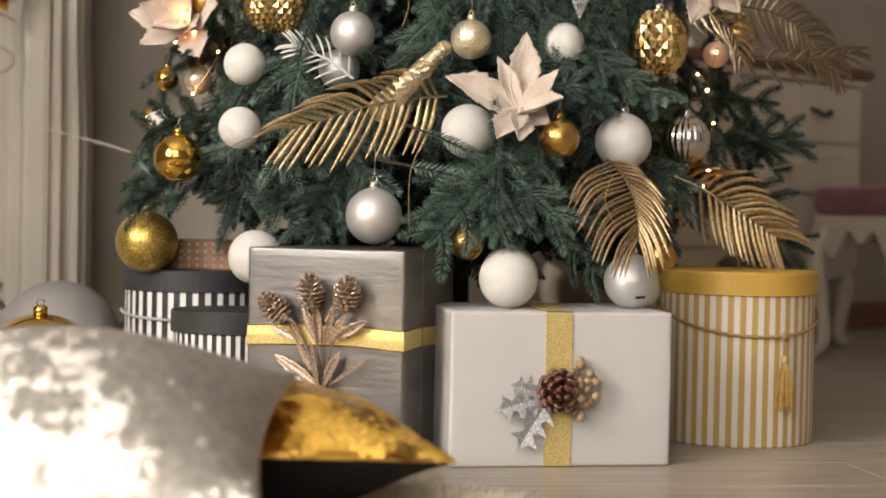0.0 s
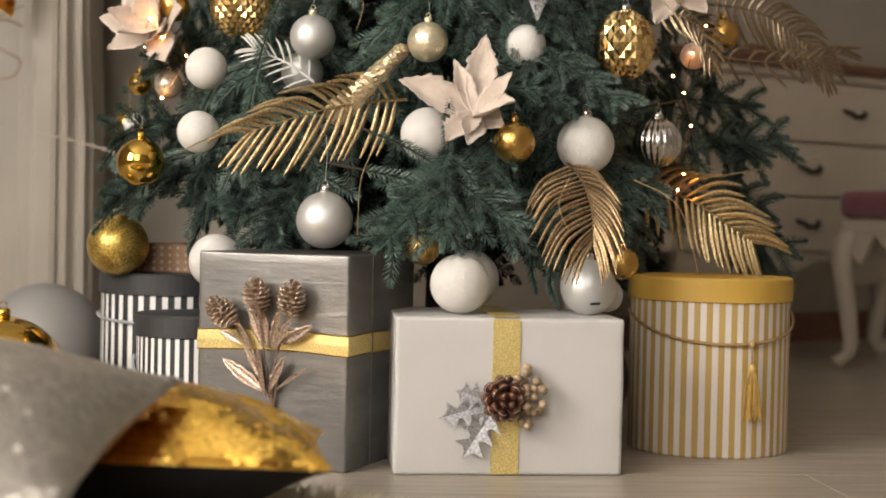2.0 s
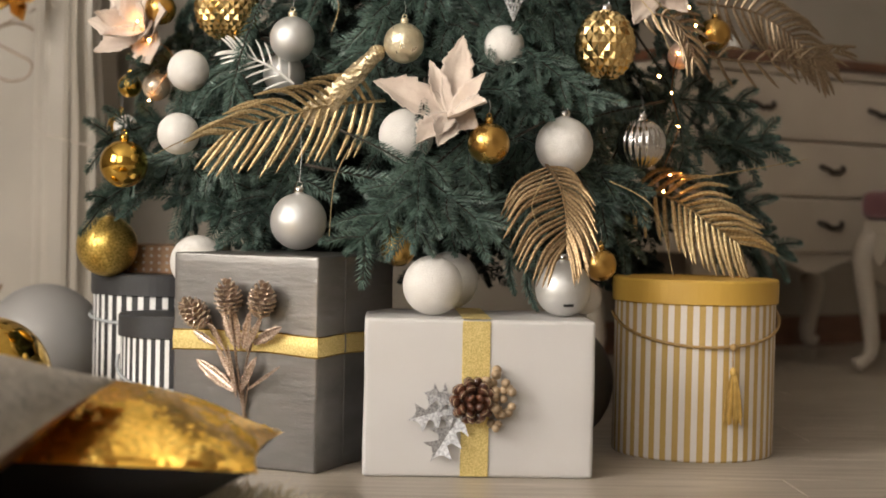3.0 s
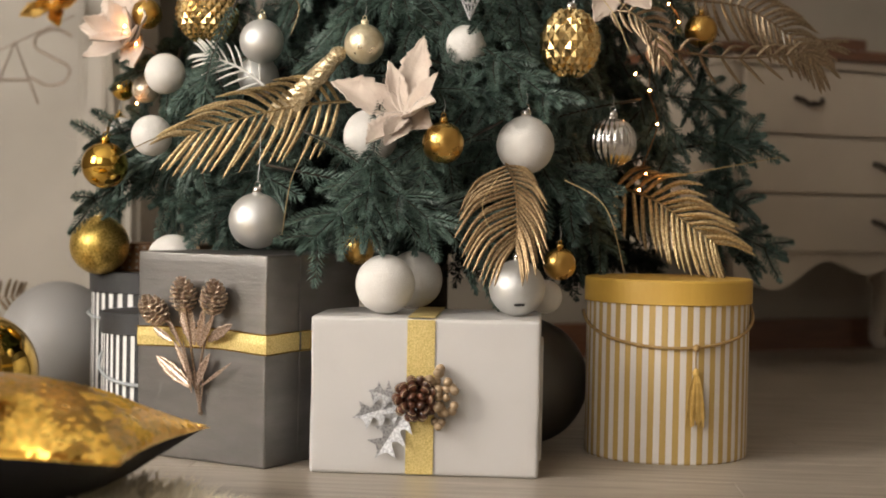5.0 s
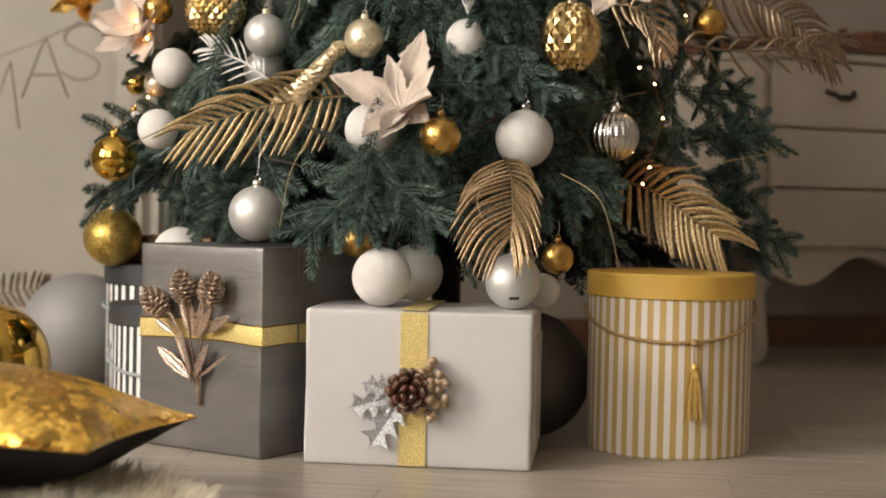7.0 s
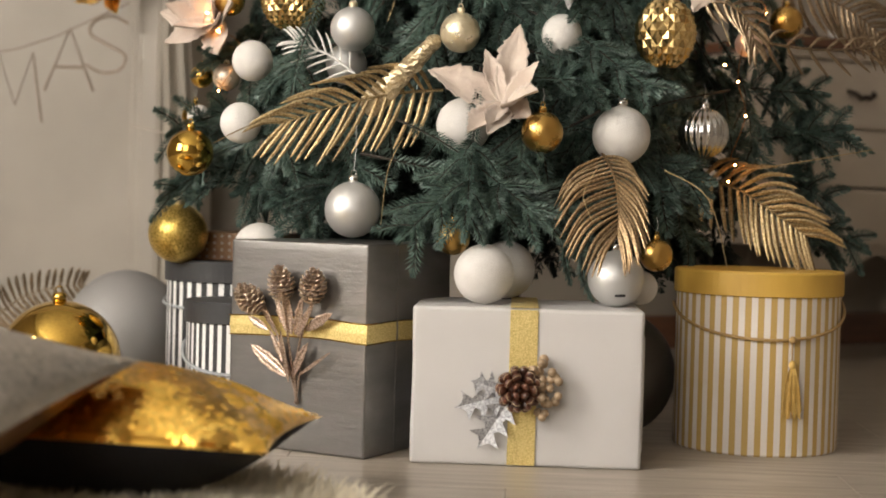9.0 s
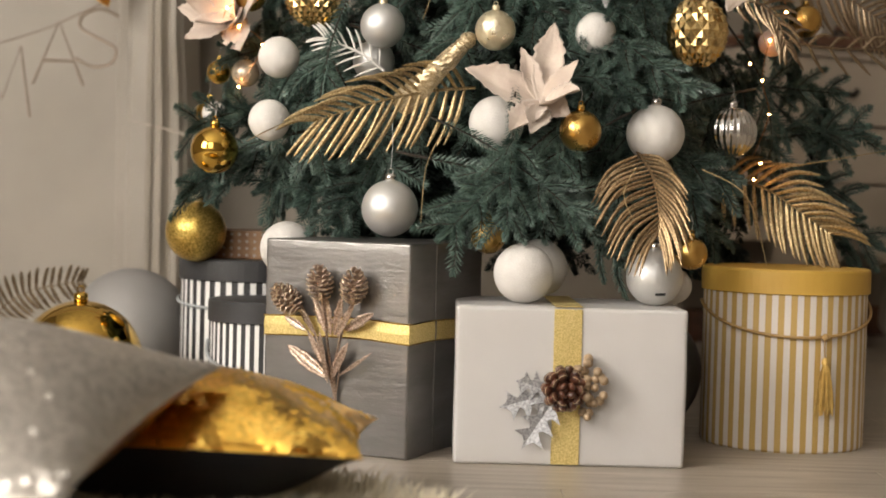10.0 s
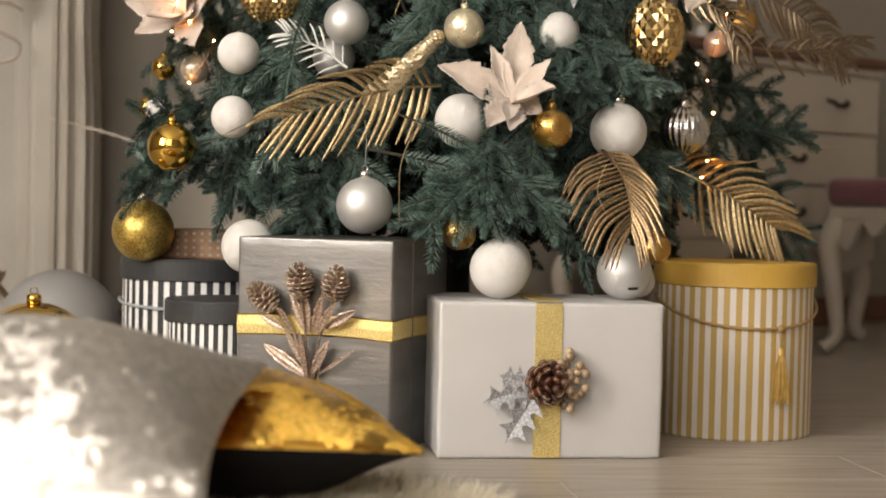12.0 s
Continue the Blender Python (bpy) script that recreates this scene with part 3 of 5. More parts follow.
levels = [0.38, 0.43, 0.49, 0.55, 0.61, 0.67, 0.73, 0.80, 0.90, 1.02, 1.15, 1.28, 1.42, 1.56, 1.70, 1.82]
for li, z in enumerate(levels):
    R = radius(z)
    near = z < 0.85
    for ring, (fr, step) in enumerate(((0.80, 0.24 if near else 0.16), (0.58, 0.24 if near else 0.25))):
        count = max(5, int(math.tau * R * fr / step))
        for k in range(count):
            az = 360 * (k + 0.5 * (li % 2) + rb.uniform(-0.3, 0.3)) / count
            back = 15 < az % 360 < 165
            fine = near and not back and not 212 < az % 360 < 328
            for attempt in range(7 if fine else 1):
                rr = R * fr * (1 if fine or not near else 0.88) * (rb.uniform(0.9, 1.03) - 0.035 * attempt)
                if limb(az + attempt * rb.uniform(-6, 6), z + rb.uniform(-0.03, 0.03), rr, rb.uniform(-42, 2), rb.uniform(-30, 30),
                        rb.uniform(0.85, 1.08) * (1 if R > 0.4 else max(0.45, R / 0.45)), fine):
                    break
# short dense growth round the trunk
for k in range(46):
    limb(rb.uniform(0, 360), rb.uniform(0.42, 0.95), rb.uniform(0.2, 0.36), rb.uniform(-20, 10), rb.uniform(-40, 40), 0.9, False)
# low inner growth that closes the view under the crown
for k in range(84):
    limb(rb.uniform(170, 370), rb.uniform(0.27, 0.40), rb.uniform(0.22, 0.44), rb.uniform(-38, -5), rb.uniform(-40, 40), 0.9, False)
# the crown's tip
for k in range(7):
    limb(k * 51, 1.86 + 0.01 * k, 0.09, 50, 0, 0.4, False)


def hang(tip, base, roll=0.0, kind=0, name="branch", force=False):
    """A branch that reaches from one place to another, in the room's measure."""
    b, t = Vector(base), Vector(tip)
    d = t - b
    m = Matrix.Translation(b - Vector((TX, TY, 0))) @ d.to_track_quat("X", "Z").to_matrix().to_4x4() @ pose(0, 0, 0, roll) @ Matrix.Scale(d.length / 0.35, 4)
    if force:
        return share(name, SPRAYS[kind], tree, m)
    for dx in (0, 0.025, -0.025, 0.05, -0.05):
        w = Matrix.Translation((dx, 0.3 * abs(dx), 0.3 * abs(dx))) @ m
        if not blocked(SPRAYS[kind], w):
            return share(name, SPRAYS[kind], tree, w)


# the drooping front branches
for t, b, r, k in (((-0.20, 0.17, 0.35), (-0.08, 0.42, 0.44), 10, 4),
                   ((-0.455, 0.38, 0.505), (-0.2, 0.55, 0.53), 15, 6), ((-0.43, 0.37, 0.41), (-0.18, 0.52, 0.46), 0, 2),
                   ((0.72, 0.42, 0.52), (0.42, 0.55, 0.48), 0, 0), ((0.74, 0.5, 0.33), (0.45, 0.58, 0.42), 0, 3),
                   ((0.24, 0.12, 0.545), (0.22, 0.36, 0.62), 20, 1), ((0.345, 0.15, 0.55), (0.3, 0.40, 0.64), -20, 2),
                   ((0.19, 0.12, 0.66), (0.15, 0.36, 0.74), 0, 5)):
    hang(t, b, r, k)
def front_hand(tip, hx, hz, kind, size=1.0, depth=0.55):
    """A branch that comes forward out of the crown, its flat hand turned to the room, heading (hx, hz) across."""
    x = Vector((hx, -depth, hz)).normalized()
    n = Vector((0.05, -1, 0.45))
    n = (n - x * n.dot(x)).normalized()
    m = Matrix((x, n.cross(x), n)).transposed().to_4x4() @ Matrix.Scale(size, 4)
    return share("branch", SPRAYS[kind], tree, Matrix.Translation(Vector(tip) - Vector((TX, TY, 0)) - x * 0.34 * size) @ m)


for tip, hx, hz, kind, size in (((-0.030, 0.04, 0.322), -0.75, -0.7, 0, 0.95), ((0.070, 0.02, 0.346), -0.05, -0.95, 1, 0.8), ((0.160, 0.04, 0.384), 0.8, -0.45, 2, 0.85),
                                ((0.250, 0.135, 0.575), 0.95, 0.1, 6, 0.6), ((0.340, 0.12, 0.556), 0.75, -0.5, 4, 0.8), ((0.222, 0.14, 0.612), 0.5, -0.6, 3, 0.6),
                                ((0.150, 0.075, 0.430), 0.0, -0.9, 6, 0.6),
                                ((-0.175, 0.20, 0.358), -0.4, -0.7, 2, 0.85), ((-0.245, 0.27, 0.375), -0.8, -0.4, 4, 0.9), ((-0.335, 0.36, 0.385), -0.8, -0.45, 0, 0.9)):
    front_hand(tip, hx, hz, kind, size)
# side branches that stand out from the outline
for t, b, r, k in (((-0.485, 0.40, 0.505), (-0.22, 0.56, 0.53), 55, 6), ((-0.47, 0.41, 0.40), (-0.2, 0.55, 0.47), 60, 2), ((-0.45, 0.45, 0.45), (-0.2, 0.56, 0.50), 50, 1),
                   ((0.715, 0.43, 0.53), (0.44, 0.56, 0.46), -60, 0), ((0.67, 0.48, 0.585), (0.40, 0.58, 0.58), -50, 4), ((0.73, 0.50, 0.41), (0.46, 0.58, 0.45), -55, 3),
                   ((0.745, 0.52, 0.33), (0.47, 0.60, 0.40), -60, 5), ((-0.40, 0.42, 0.62), (-0.15, 0.58, 0.64), 50, 5)):
    hang(t, b, r, k, force=True)
d = Vector((0.222, 0.115, 0.245)) - Vector((0.175, 0.27, 0.50))
share("branch", SPRAYS[3], tree, Matrix.Translation((0.175 - TX, 0.27 - TY, 0.50)) @ d.to_track_quat("X", "Y").to_matrix().to_4x4() @ Matrix.Scale(d.length / 0.35, 4))
# the dark needle colour stands in for shade deep in the crown
foliage = part("foliage", (np.concatenate(rest_v).tolist(), rest_f), M_needle_shaded, tree, "inner and upper fir growth, its needles coloured dark to imitate shade", "stuff")


# ---- baubles ----
def bauble(x, y, z, r, material, label, sc=(1, 1, 1), turn=0, cap=None, body=None, thread=0.022, tilt=0, smooth=True):
    b = thing("bauble", pose(x, y, z, tilt, 0, turn), label, "bauble", "baubles on the tree")
    part("ball", body if body else ball(r, sc=sc), material, b, smooth=smooth)
    zr = r * sc[2]
    if material is M_matte_white and cap is None:
        return b
    cap = cap or (M_matte_white if material is M_matte_white else M_pale_gold)
    k = r / 0.045 if r < 0.08 else 1.3
    part("cap", lathe([(0.0085 * k, zr - 0.003), (0.009 * k, zr + 0.004 * k), (0.0085 * k, zr + 0.009 * k), (0.003 * k, zr + 0.011 * k)], 16), cap, b, smooth=True)
    ring = [(0.0045 * k * math.cos(a), 0, zr + 0.014 * k + 0.0045 * k * math.sin(a)) for a in [math.tau * i / 12 for i in range(13)]]
    part("hook", tube(ring, 0.0007, 5), cap, b)
    if thread:
        part("thread", tube([(0, 0, zr + 0.018 * k), (0.002, 0.003, zr + 0.018 * k + thread * 0.5), (0.0, 0.012, zr + 0.018 * k + thread)], 0.0005, 4), M_thread, b)
    return b


def ribbed(r, ribs=22):
    v, f = [], []
    n, s = 20, ribs * 4
    for i in range(n + 1):
        ph = math.pi * i / n
        for k in range(s):
            a = math.tau * k / s
            rr = r * (1 - 0.085 * (1 - abs(math.cos(a * ribs / 2))) * math.sin(ph))
            v.append((rr * math.sin(ph) * math.cos(a), rr * math.sin(ph) * math.sin(a), rr * math.cos(ph)))
    for i in range(n):
        f += [(i * s + k, (i + 1) * s + k, (i + 1) * s + (k + 1) % s, i * s + (k + 1) % s) for k in range(s)]
    return v, f


def faceted(r, sc=(1, 1, 1), rows=8, cols=13):
    """A cut ball: diamonds that stand out as small pyramids."""
    v, f = [], []
    idx = {}
    for i in range(rows + 1):
        ph = math.pi * (0.06 + 0.88 * i / rows)
        for k in range(cols):
            a = math.tau * (k + 0.5 * (i % 2)) / cols
            idx[i, k] = len(v)
            v.append((r * sc[0] * math.sin(ph) * math.cos(a), r * sc[1] * math.sin(ph) * math.sin(a), r * sc[2] * math.cos(ph)))
    for i in range(rows - 1):
        for k in range(cols):
            off = 0 if i % 2 else -1
            q = [idx[i, k], idx[i + 1, (k + off) % cols], idx[i + 2, k], idx[i + 1, (k + off + 1) % cols]]
            c = sum((Vector(v[j]) for j in q), Vector()) / 4
            c = c * (1.09 * r / max(Vector((c.x / sc[0], c.y / sc[1], c.z / sc[2])).length, 1e-6)) * 0.985
            o = len(v)
            v.append(tuple(c))
            f += [(q[j], q[(j + 1) % 4], o) for j in range(4)]
    top, bot = len(v), len(v) + 1
    v += [(0, 0, r * sc[2]), (0, 0, -r * sc[2])]
    for k in range(cols):
        f += [(top, idx[0, k], idx[0, (k + 1) % cols]),
              (bot, idx[rows, (k + 1) % cols], idx[rows, k])]
        f += [(idx[0, k], idx[1, k], idx[0, (k + 1) % cols])]
        f += [(idx[rows, k], idx[rows, (k + 1) % cols], idx[rows - 1, k])]
    return v, f


WB, SB = "matte white textured ball among the fir branches", "satin silver ball among the fir branches"
bauble(0.057, 0.208, 0.495, 0.0426, M_matte_white, "matte white ball beneath a cream fabric flower")
bauble(0.300, 0.178, 0.484, 0.0445, M_matte_white, "large matte white ball hanging on a fir branch", cap=M_rib_silver)
bauble(-0.290, 0.285, 0.595, 0.033, M_matte_white, WB)
bauble(-0.298, 0.236, 0.492, 0.0326, M_matte_white, "matte white ball with a fine seam beside a gold frond")
bauble(0.205, 0.192, 0.637, 0.0315, M_matte_white, "matte white ball half hidden by a fir twig")
bauble(-0.269, 0.269, 0.291, 0.0428, M_matte_white, "matte white ball behind the grey gift box")
bauble(-0.102, 0.106, 0.360, 0.042, M_satin_silver, "satin silver ball hanging over the grey gift box", cap=M_rib_silver, thread=0.07, tilt=-4)
bauble(-0.124, 0.243, 0.645, 0.0352, M_satin_silver, SB)
bauble(-0.139, 0.298, 0.594, 0.0336, M_satin_silver, SB)
bauble(0.050, 0.163, 0.634, 0.0308, M_pale_gold, "pale gold crackled ball beside a glitter bird")
bauble(0.178, 0.106, 0.482, 0.0317, M_leaf_gold, "warm gold leafed ball beside a cream flower", cap=M_leaf_gold)
bauble(0.366, 0.217, 0.645, 0.0455, M_cut_gold, "gold cut-glass egg ornament with diamond facets", body=faceted(0.0455, (1, 1, 1.16), 12, 16), sc=(1, 1, 1.16), cap=M_rib_silver, smooth=False)
bauble(-0.238, 0.358, 0.705, 0.0507, M_cut_gold, "gold ball with carved leaf relief", body=faceted(0.0507, rows=15, cols=20), smooth=False)
bauble(-0.392, 0.299, 0.445, 0.0384, M_mirror_gold, "mirror gold ball among fir branches", cap=M_mirror_gold)
bauble(-0.442, 0.446, 0.309, 0.0515, M_mesh_gold, "gold glitter mesh covered ball on the lowest branch")
bauble(0.437, 0.279, 0.495, 0.0402, M_rib_silver, "ribbed mirror silver ball on a fir branch", body=ribbed(0.0402), cap=M_rib_silver)
bauble(0.592, 0.462, 0.696, 0.0283, M_leaf_gold, "small warm gold ball beside a bronze frond", cap=M_leaf_gold)
bauble(0.515, 0.362, 0.647, 0.0225, M_rose, "small rose pearl ball on the tree")
bauble(-0.414, 0.482, 0.584, 0.0205, M_mirror_gold, "small mirror gold ball on the tree", cap=M_mirror_gold)
bauble(-0.362, 0.437, 0.580, 0.0236, M_pearl, "small champagne pearl ball on the tree")
bauble(0.0475, 0.150, 0.321, 0.0265, M_leaf_gold, "small warm gold ball under the lowest branches", cap=M_leaf_gold)
bauble(0.356, 0.150, 0.303, 0.025, M_leaf_gold, "small warm gold ball beside a silver ball", cap=M_leaf_gold)
bauble(-0.352, 0.40, 0.706, 0.026, M_leaf_gold, "small warm gold ball beside a cream flower", cap=M_leaf_gold)
bauble(-0.439, 0.547, 0.518, 0.0235, M_mirror_gold, "small gold ball with a white cap of light", cap=M_mirror_gold)
bauble(-0.425, 0.515, 0.515, 0.021, M_matte_white, "small matte white ball among fir branches")

# ---- balls that lie on the parcels and the floor ----
bauble(0.098, 0.075, 0.2262 + 0.0442, 0.0442, M_matte_white, "matte white ball resting on the white gift box", thread=0, tilt=-50)
bauble(0.129, 0.215, 0.272, 0.045, M_matte_white, "matte white ball hanging behind the white gift box", tilt=-10)
bauble(0.335, 0.165, 0.2262 + 0.026, 0.026, M_matte_white, "small matte white ball on the white gift box", thread=0, tilt=-70)
sb = bauble(0.293, 0.093, 0.2262 + 0.0418, 0.0418, M_satin_silver, "satin silver ball resting on the white gift box", thread=0, cap=M_rib_silver)
for k, dx in enumerate((-0.004, 0.008)):
    s = part("printed_mark", box(0.009, 0.0006, 0.0045, (0, 0, 0)), M_ink, sb, "small black printed mark")
    n = Vector((0.08 + dx * 12, -0.80, -0.60)).normalized()
    s.matrix_basis = Matrix.Translation(n * 0.0419) @ n.to_track_quat("-Y", "Z").to_matrix().to_4x4()


def floor_ball(x, y, r, material, label, capm, tilt=0):
    b = bauble(x, y, r, r, material, label, thread=0, cap=capm, tilt=tilt)
    return tagged(b, group="large balls on the floor")


floor_ball(-0.598, 0.288, 0.099, M_mirror_gold, "large mirror gold ball on the floor", M_mirror_gold, tilt=4)
floor_ball(-0.607, 0.742, 0.114, M_grey_ball, "large matte grey ball on the floor", M_grey_ball, tilt=150)
floor_ball(0.304, 0.33, 0.104, M_dark_metal, "large dark satin ball behind the white gift box", M_dark_metal, tilt=60)


# ---- wrapped gift boxes ----
def wrapped(w, d, h, seed, soft=0.006, amp=0.0012):
    """A paper-wrapped parcel: rounded edges and slightly slack faces."""
    b = box(w, d, h, (0, 0, 0), soft, 3)
    bmesh.ops.subdivide_edges(b, edges=[e for e in b.edges if e.calc_length() > 0.08], cuts=24, use_grid_fill=True)
    for q in b.verts:
        s = noise.noise(q.co * 11 + Vector((seed, 0, 0))) + 0.5 * noise.noise(q.co * 31 + Vector((seed, 3, 0)))
        out = Vector((q.co.x / w, q.co.y / d, (q.co.z - h / 2) / h)).normalized()
        q.co += out * s * amp
        q.co.z = max(q.co.z, 0)
    return b


def pine_cone(r, length, rings, per, spread=0.5, thin=1.0):
    """Rounded woody scales in rings about z, the tip along +z; returns the scales and the pale rims on their edges."""
    v, f = [], []
    rims = ([], [])
    for i in range(rings):
        u = i / (rings - 1)
        rr = r * math.sin(math.pi * (0.22 + 0.70 * u)) ** 0.8
        count = max(4, int(per * rr / r + 0.5))
        el = radians(4 + 62 * u ** 1.3)
        ls, ws, hs = r * spread * (1 - 0.3 * u), r * 2.6 / per * (0.9 - 0.1 * u), r * 0.075 * thin
        for k in range(count):
            a = math.tau * (k + 0.5 * (i % 2) + 0.13 * math.sin(7 * i + 3 * k)) / count
            rad, tan = Vector((math.cos(a), math.sin(a), 0)), Vector((-math.sin(a), math.cos(a), 0))
            d = rad * math.cos(el) + Vector((0, 0, math.sin(el)))
            n = tan.cross(d) * -1
            c = rad * max(0.0, rr - ls * math.cos(el)) + Vector((0, 0, length * u))
            o = len(v)
            ring = []
            for j in range(9):
                q = -1.75 + 3.5 * j / 8
                ring.append((math.cos(q) * ls, math.sin(q) * ws * (1.15 if abs(q) < 1.2 else 0.8)))
            for h in (hs, -hs):
                v += [tuple(c + d * x + tan * y + n * (h + 0.35 * hs * (x / ls) ** 2)) for x, y in ring]
            v += [tuple(c + n * hs * 1.5), tuple(c - n * hs)]
            for j in range(8):
                f += [(o + j, o + j + 1, o + 18), (o + 9 + j + 1, o + 9 + j, o + 19), (o + j, o + 9 + j, o + 10 + j, o + j + 1)]
            if i < rings - 1:
                tube([c + d * x * 1.01 + tan * y * 1.01 + n * hs for x, y in ring[2:7]], r * 0.022, 4, acc=rims)
    tube([(0, 0, -length * 0.08), (0, 0, length * 0.95)], r * 0.42, 8, 0.35, (v, f))
    return (v, f), rims


def holly(length, width, spines=3, seed=0, thick=0.0006):
    """A holly leaf along +x: a folded blade with long sharp spines."""
    rng = random.Random(seed)
    edge = [(0.0, 0.04)]
    for k in range(spines):
        u = (k + 0.55) / (spines + 0.4)
        full = math.sin(math.pi * (0.15 + 0.75 * u)) ** 0.6
        edge += [(u - 0.10, 0.30 * full), (u + 0.05 + rng.uniform(-0.02, 0.02), full * rng.uniform(0.88, 1.1)), (u + 0.06, 0.42 * full)]
    edge += [(0.93, 0.14), (1.06, 0.0)]
    n = len(edge)
    v, f = [], []
    for z in (0, -thick):
        for s in (0, 1, -1):
            for u, w in edge:
                x = min(u, 1.0) if s == 0 else u
                v.append((x * length, s * w * width * 0.5, z + abs(s) * w * width * 0.16 + 0.05 * length * u * u))
    for lay in (0, 3 * n):
        for s in (1, 2):
            for i in range(n - 1):
                q = (lay + i, lay + i + 1, lay + s * n + i + 1, lay + s * n + i)
                f.append(q if (s == 1) == (lay == 0) else q[::-1])
    for s in (1, 2):
        f += [(s * n + i, s * n + i + 1, 3 * n + s * n + i + 1, 3 * n + s * n + i) for i in range(n - 1)]
    return v, f


def petal(length, width, bend=0.2, cup=0.25, seed=0, thick=0.0009):
    """A fabric petal along +x: narrow foot, broad middle with a toothed edge, drawn-out tip, soft veins."""
    rng = random.Random(seed)
    n, k = 34, 9
    top = []
    ph = rng.uniform(0, 1)
    for i in range(n + 1):
        u = i / n
        body = math.sin(math.pi * min(1.0, 0.10 + 0.80 * u ** 0.9)) ** 1.1
        body *= 1 - 0.55 * max(0, (u - 0.62) / 0.38)
        saw = ((u * 6.5 + ph) % 1)
        w = width * 0.5 * max(0.07, body * (1.0 - 0.20 * saw * (0.25 < u < 0.9))) * (1 if u < 0.97 else 0.5)
        for j in range(k):
            s = 2 * j / (k - 1) - 1
            vein = 0.018 * width * math.cos(s * 9 + 5 * u) * (1 - abs(s) * 0.4)
            z = bend * length * u * u + cup * w * s * s + vein + 0.03 * width * math.sin(8 * u + 3 * s + seed)
            top.append((u * length + 0.10 * width * abs(s) * body, s * w, z))
    o = len(top)
    v = top + [(a, b, c - thick) for a, b, c in top]
    f = []
    for i in range(n):
        for j in range(k - 1):
            a = i * k + j
            f += [(a, a + k, a + k + 1, a + 1), (o + a, o + a + 1, o + a + k + 1, o + a + k)]
        a, b = i * k, i * k + k - 1
        f += [(a, o + a, o + a + k, a + k), (b, b + k, o + b + k, o + b)]
    return v, f


def leaf(length, width, jag=0.0, curl=0.1, lobes=5, fold=0.15, thick=0.0006, seed=0):
    """A leaf or petal along +x with a midrib fold, a curl and an uneven edge."""
    rng = random.Random(seed)
    n = 26
    top = []
    for i in range(n + 1):
        u = i / n
        w = width * 0.5 * math.sin(math.pi * min(1, u * 0.94 + 0.05)) ** 0.75
        tooth = 1 - jag * abs(((u * lobes) % 1) - 0.35) * 1.3
        w = max(w * tooth * rng.uniform(0.94, 1.05), 0.0003)
        z = curl * length * u * u
        for s in (-1, -0.5, 0, 0.5, 1):
            top.append((u * length + abs(s) * jag * width * 0.1, s * w, z + abs(s) * w * fold + rng.uniform(-1, 1) * width * 0.012))
    k = len(top)
    v = top + [(a, b, c - thick) for a, b, c in top]
    f = []
    for i in range(n):
        for j in range(4):
            a = i * 5 + j
            f += [(a, a + 5, a + 6, a + 1), (k + a, k + a + 1, k + a + 6, k + a + 5)]
        for j in (0, 4):
            a = i * 5 + j
            f.append((a, k + a, k + a + 5, a + 5) if j == 0 else (a, a + 5, k + a + 5, k + a))
    return v, f


gift = thing("gift_box", pose(0.165, 0.11, 0), "gift box in pearl white paper with a gold ribbon", "gift box", "wrapped gifts")
GW, GD, GH = 0.33, 0.22, 0.2262
part("wrapped_box", wrapped(GW, GD, GH, 1), M_paper, gift, smooth=True)
part("paper_flap", box(0.006, GD * 0.7, GH * 0.75, (GW / 2 + 0.001, 0, 0.02), 0.003), M_paper, gift, "folded paper flap")
part("ribbon", box(0.040, 0.0014, GH - 0.004, (-0.006, -GD / 2 - 0.0016, 0.002), 0.0005, 1), M_ribbon, gift, "wide gold lurex ribbon")
part("ribbon", box(0.040, GD + 0.004, 0.0014, (-0.006, 0, GH + 0.0012), 0.0005, 1), M_ribbon, gift, "wide gold lurex ribbon")
part("ribbon", box(0.040, 0.0014, GH - 0.004, (-0.006, GD / 2 + 0.0016, 0.002), 0.0005, 1), M_ribbon, gift, "wide gold lurex ribbon")
CX, CZ, CF = -0.013, 0.113, -GD / 2
scales, rims = pine_cone(0.034, 0.030, 6, 10, 0.42)
c = part("pine_cone", scales, M_cone, gift, "brown varnished pine cone", smooth=True)
c.matrix_basis = pose(CX, CF - 0.006, CZ, 90, 0, 8)
part("gilt_rim", rims, M_berry, c, "thin gilded scale edges", "stuff")
rg = random.Random(3)
for k in range(30):
    a, q = rg.uniform(-1.2, 1.5), rg.uniform(0.022, 0.052)
    b = part("berry", ball(rg.uniform(0.0052, 0.0074), 14, 10), M_berry, gift, smooth=True)
    b.location = (CX + 0.014 + q * math.cos(a) * 0.95, CF - rg.uniform(0.009, 0.026), CZ + 0.002 + q * math.sin(a) * 0.85 - 0.004)
b = part("berry", ball(0.007, 14, 10), M_berry, gift, smooth=True)
b.location = (CX + 0.036, CF - 0.012, CZ + 0.043)
part("berry_stem", tube([(CX + 0.01, CF - 0.01, CZ), (CX + 0.022, CF - 0.012, CZ + 0.02), (CX + 0.036, CF - 0.012, CZ + 0.04)], 0.0012, 5), M_berry, gift)
for k, (a, ln, w) in enumerate(((196, 0.084, 0.048), (238, 0.092, 0.048), (166, 0.062, 0.038))):
    g = part("glitter_leaf", holly(ln, w * 1.2, 4, k), M_silver_glitter, gift, "silver glitter holly leaf")
    g.matrix_basis = pose(CX - 0.004, CF - 0.005 - 0.002 * k, CZ - 0.006, 90, 0, 0) @ pose(0, 0, 0, 0, 0, a)

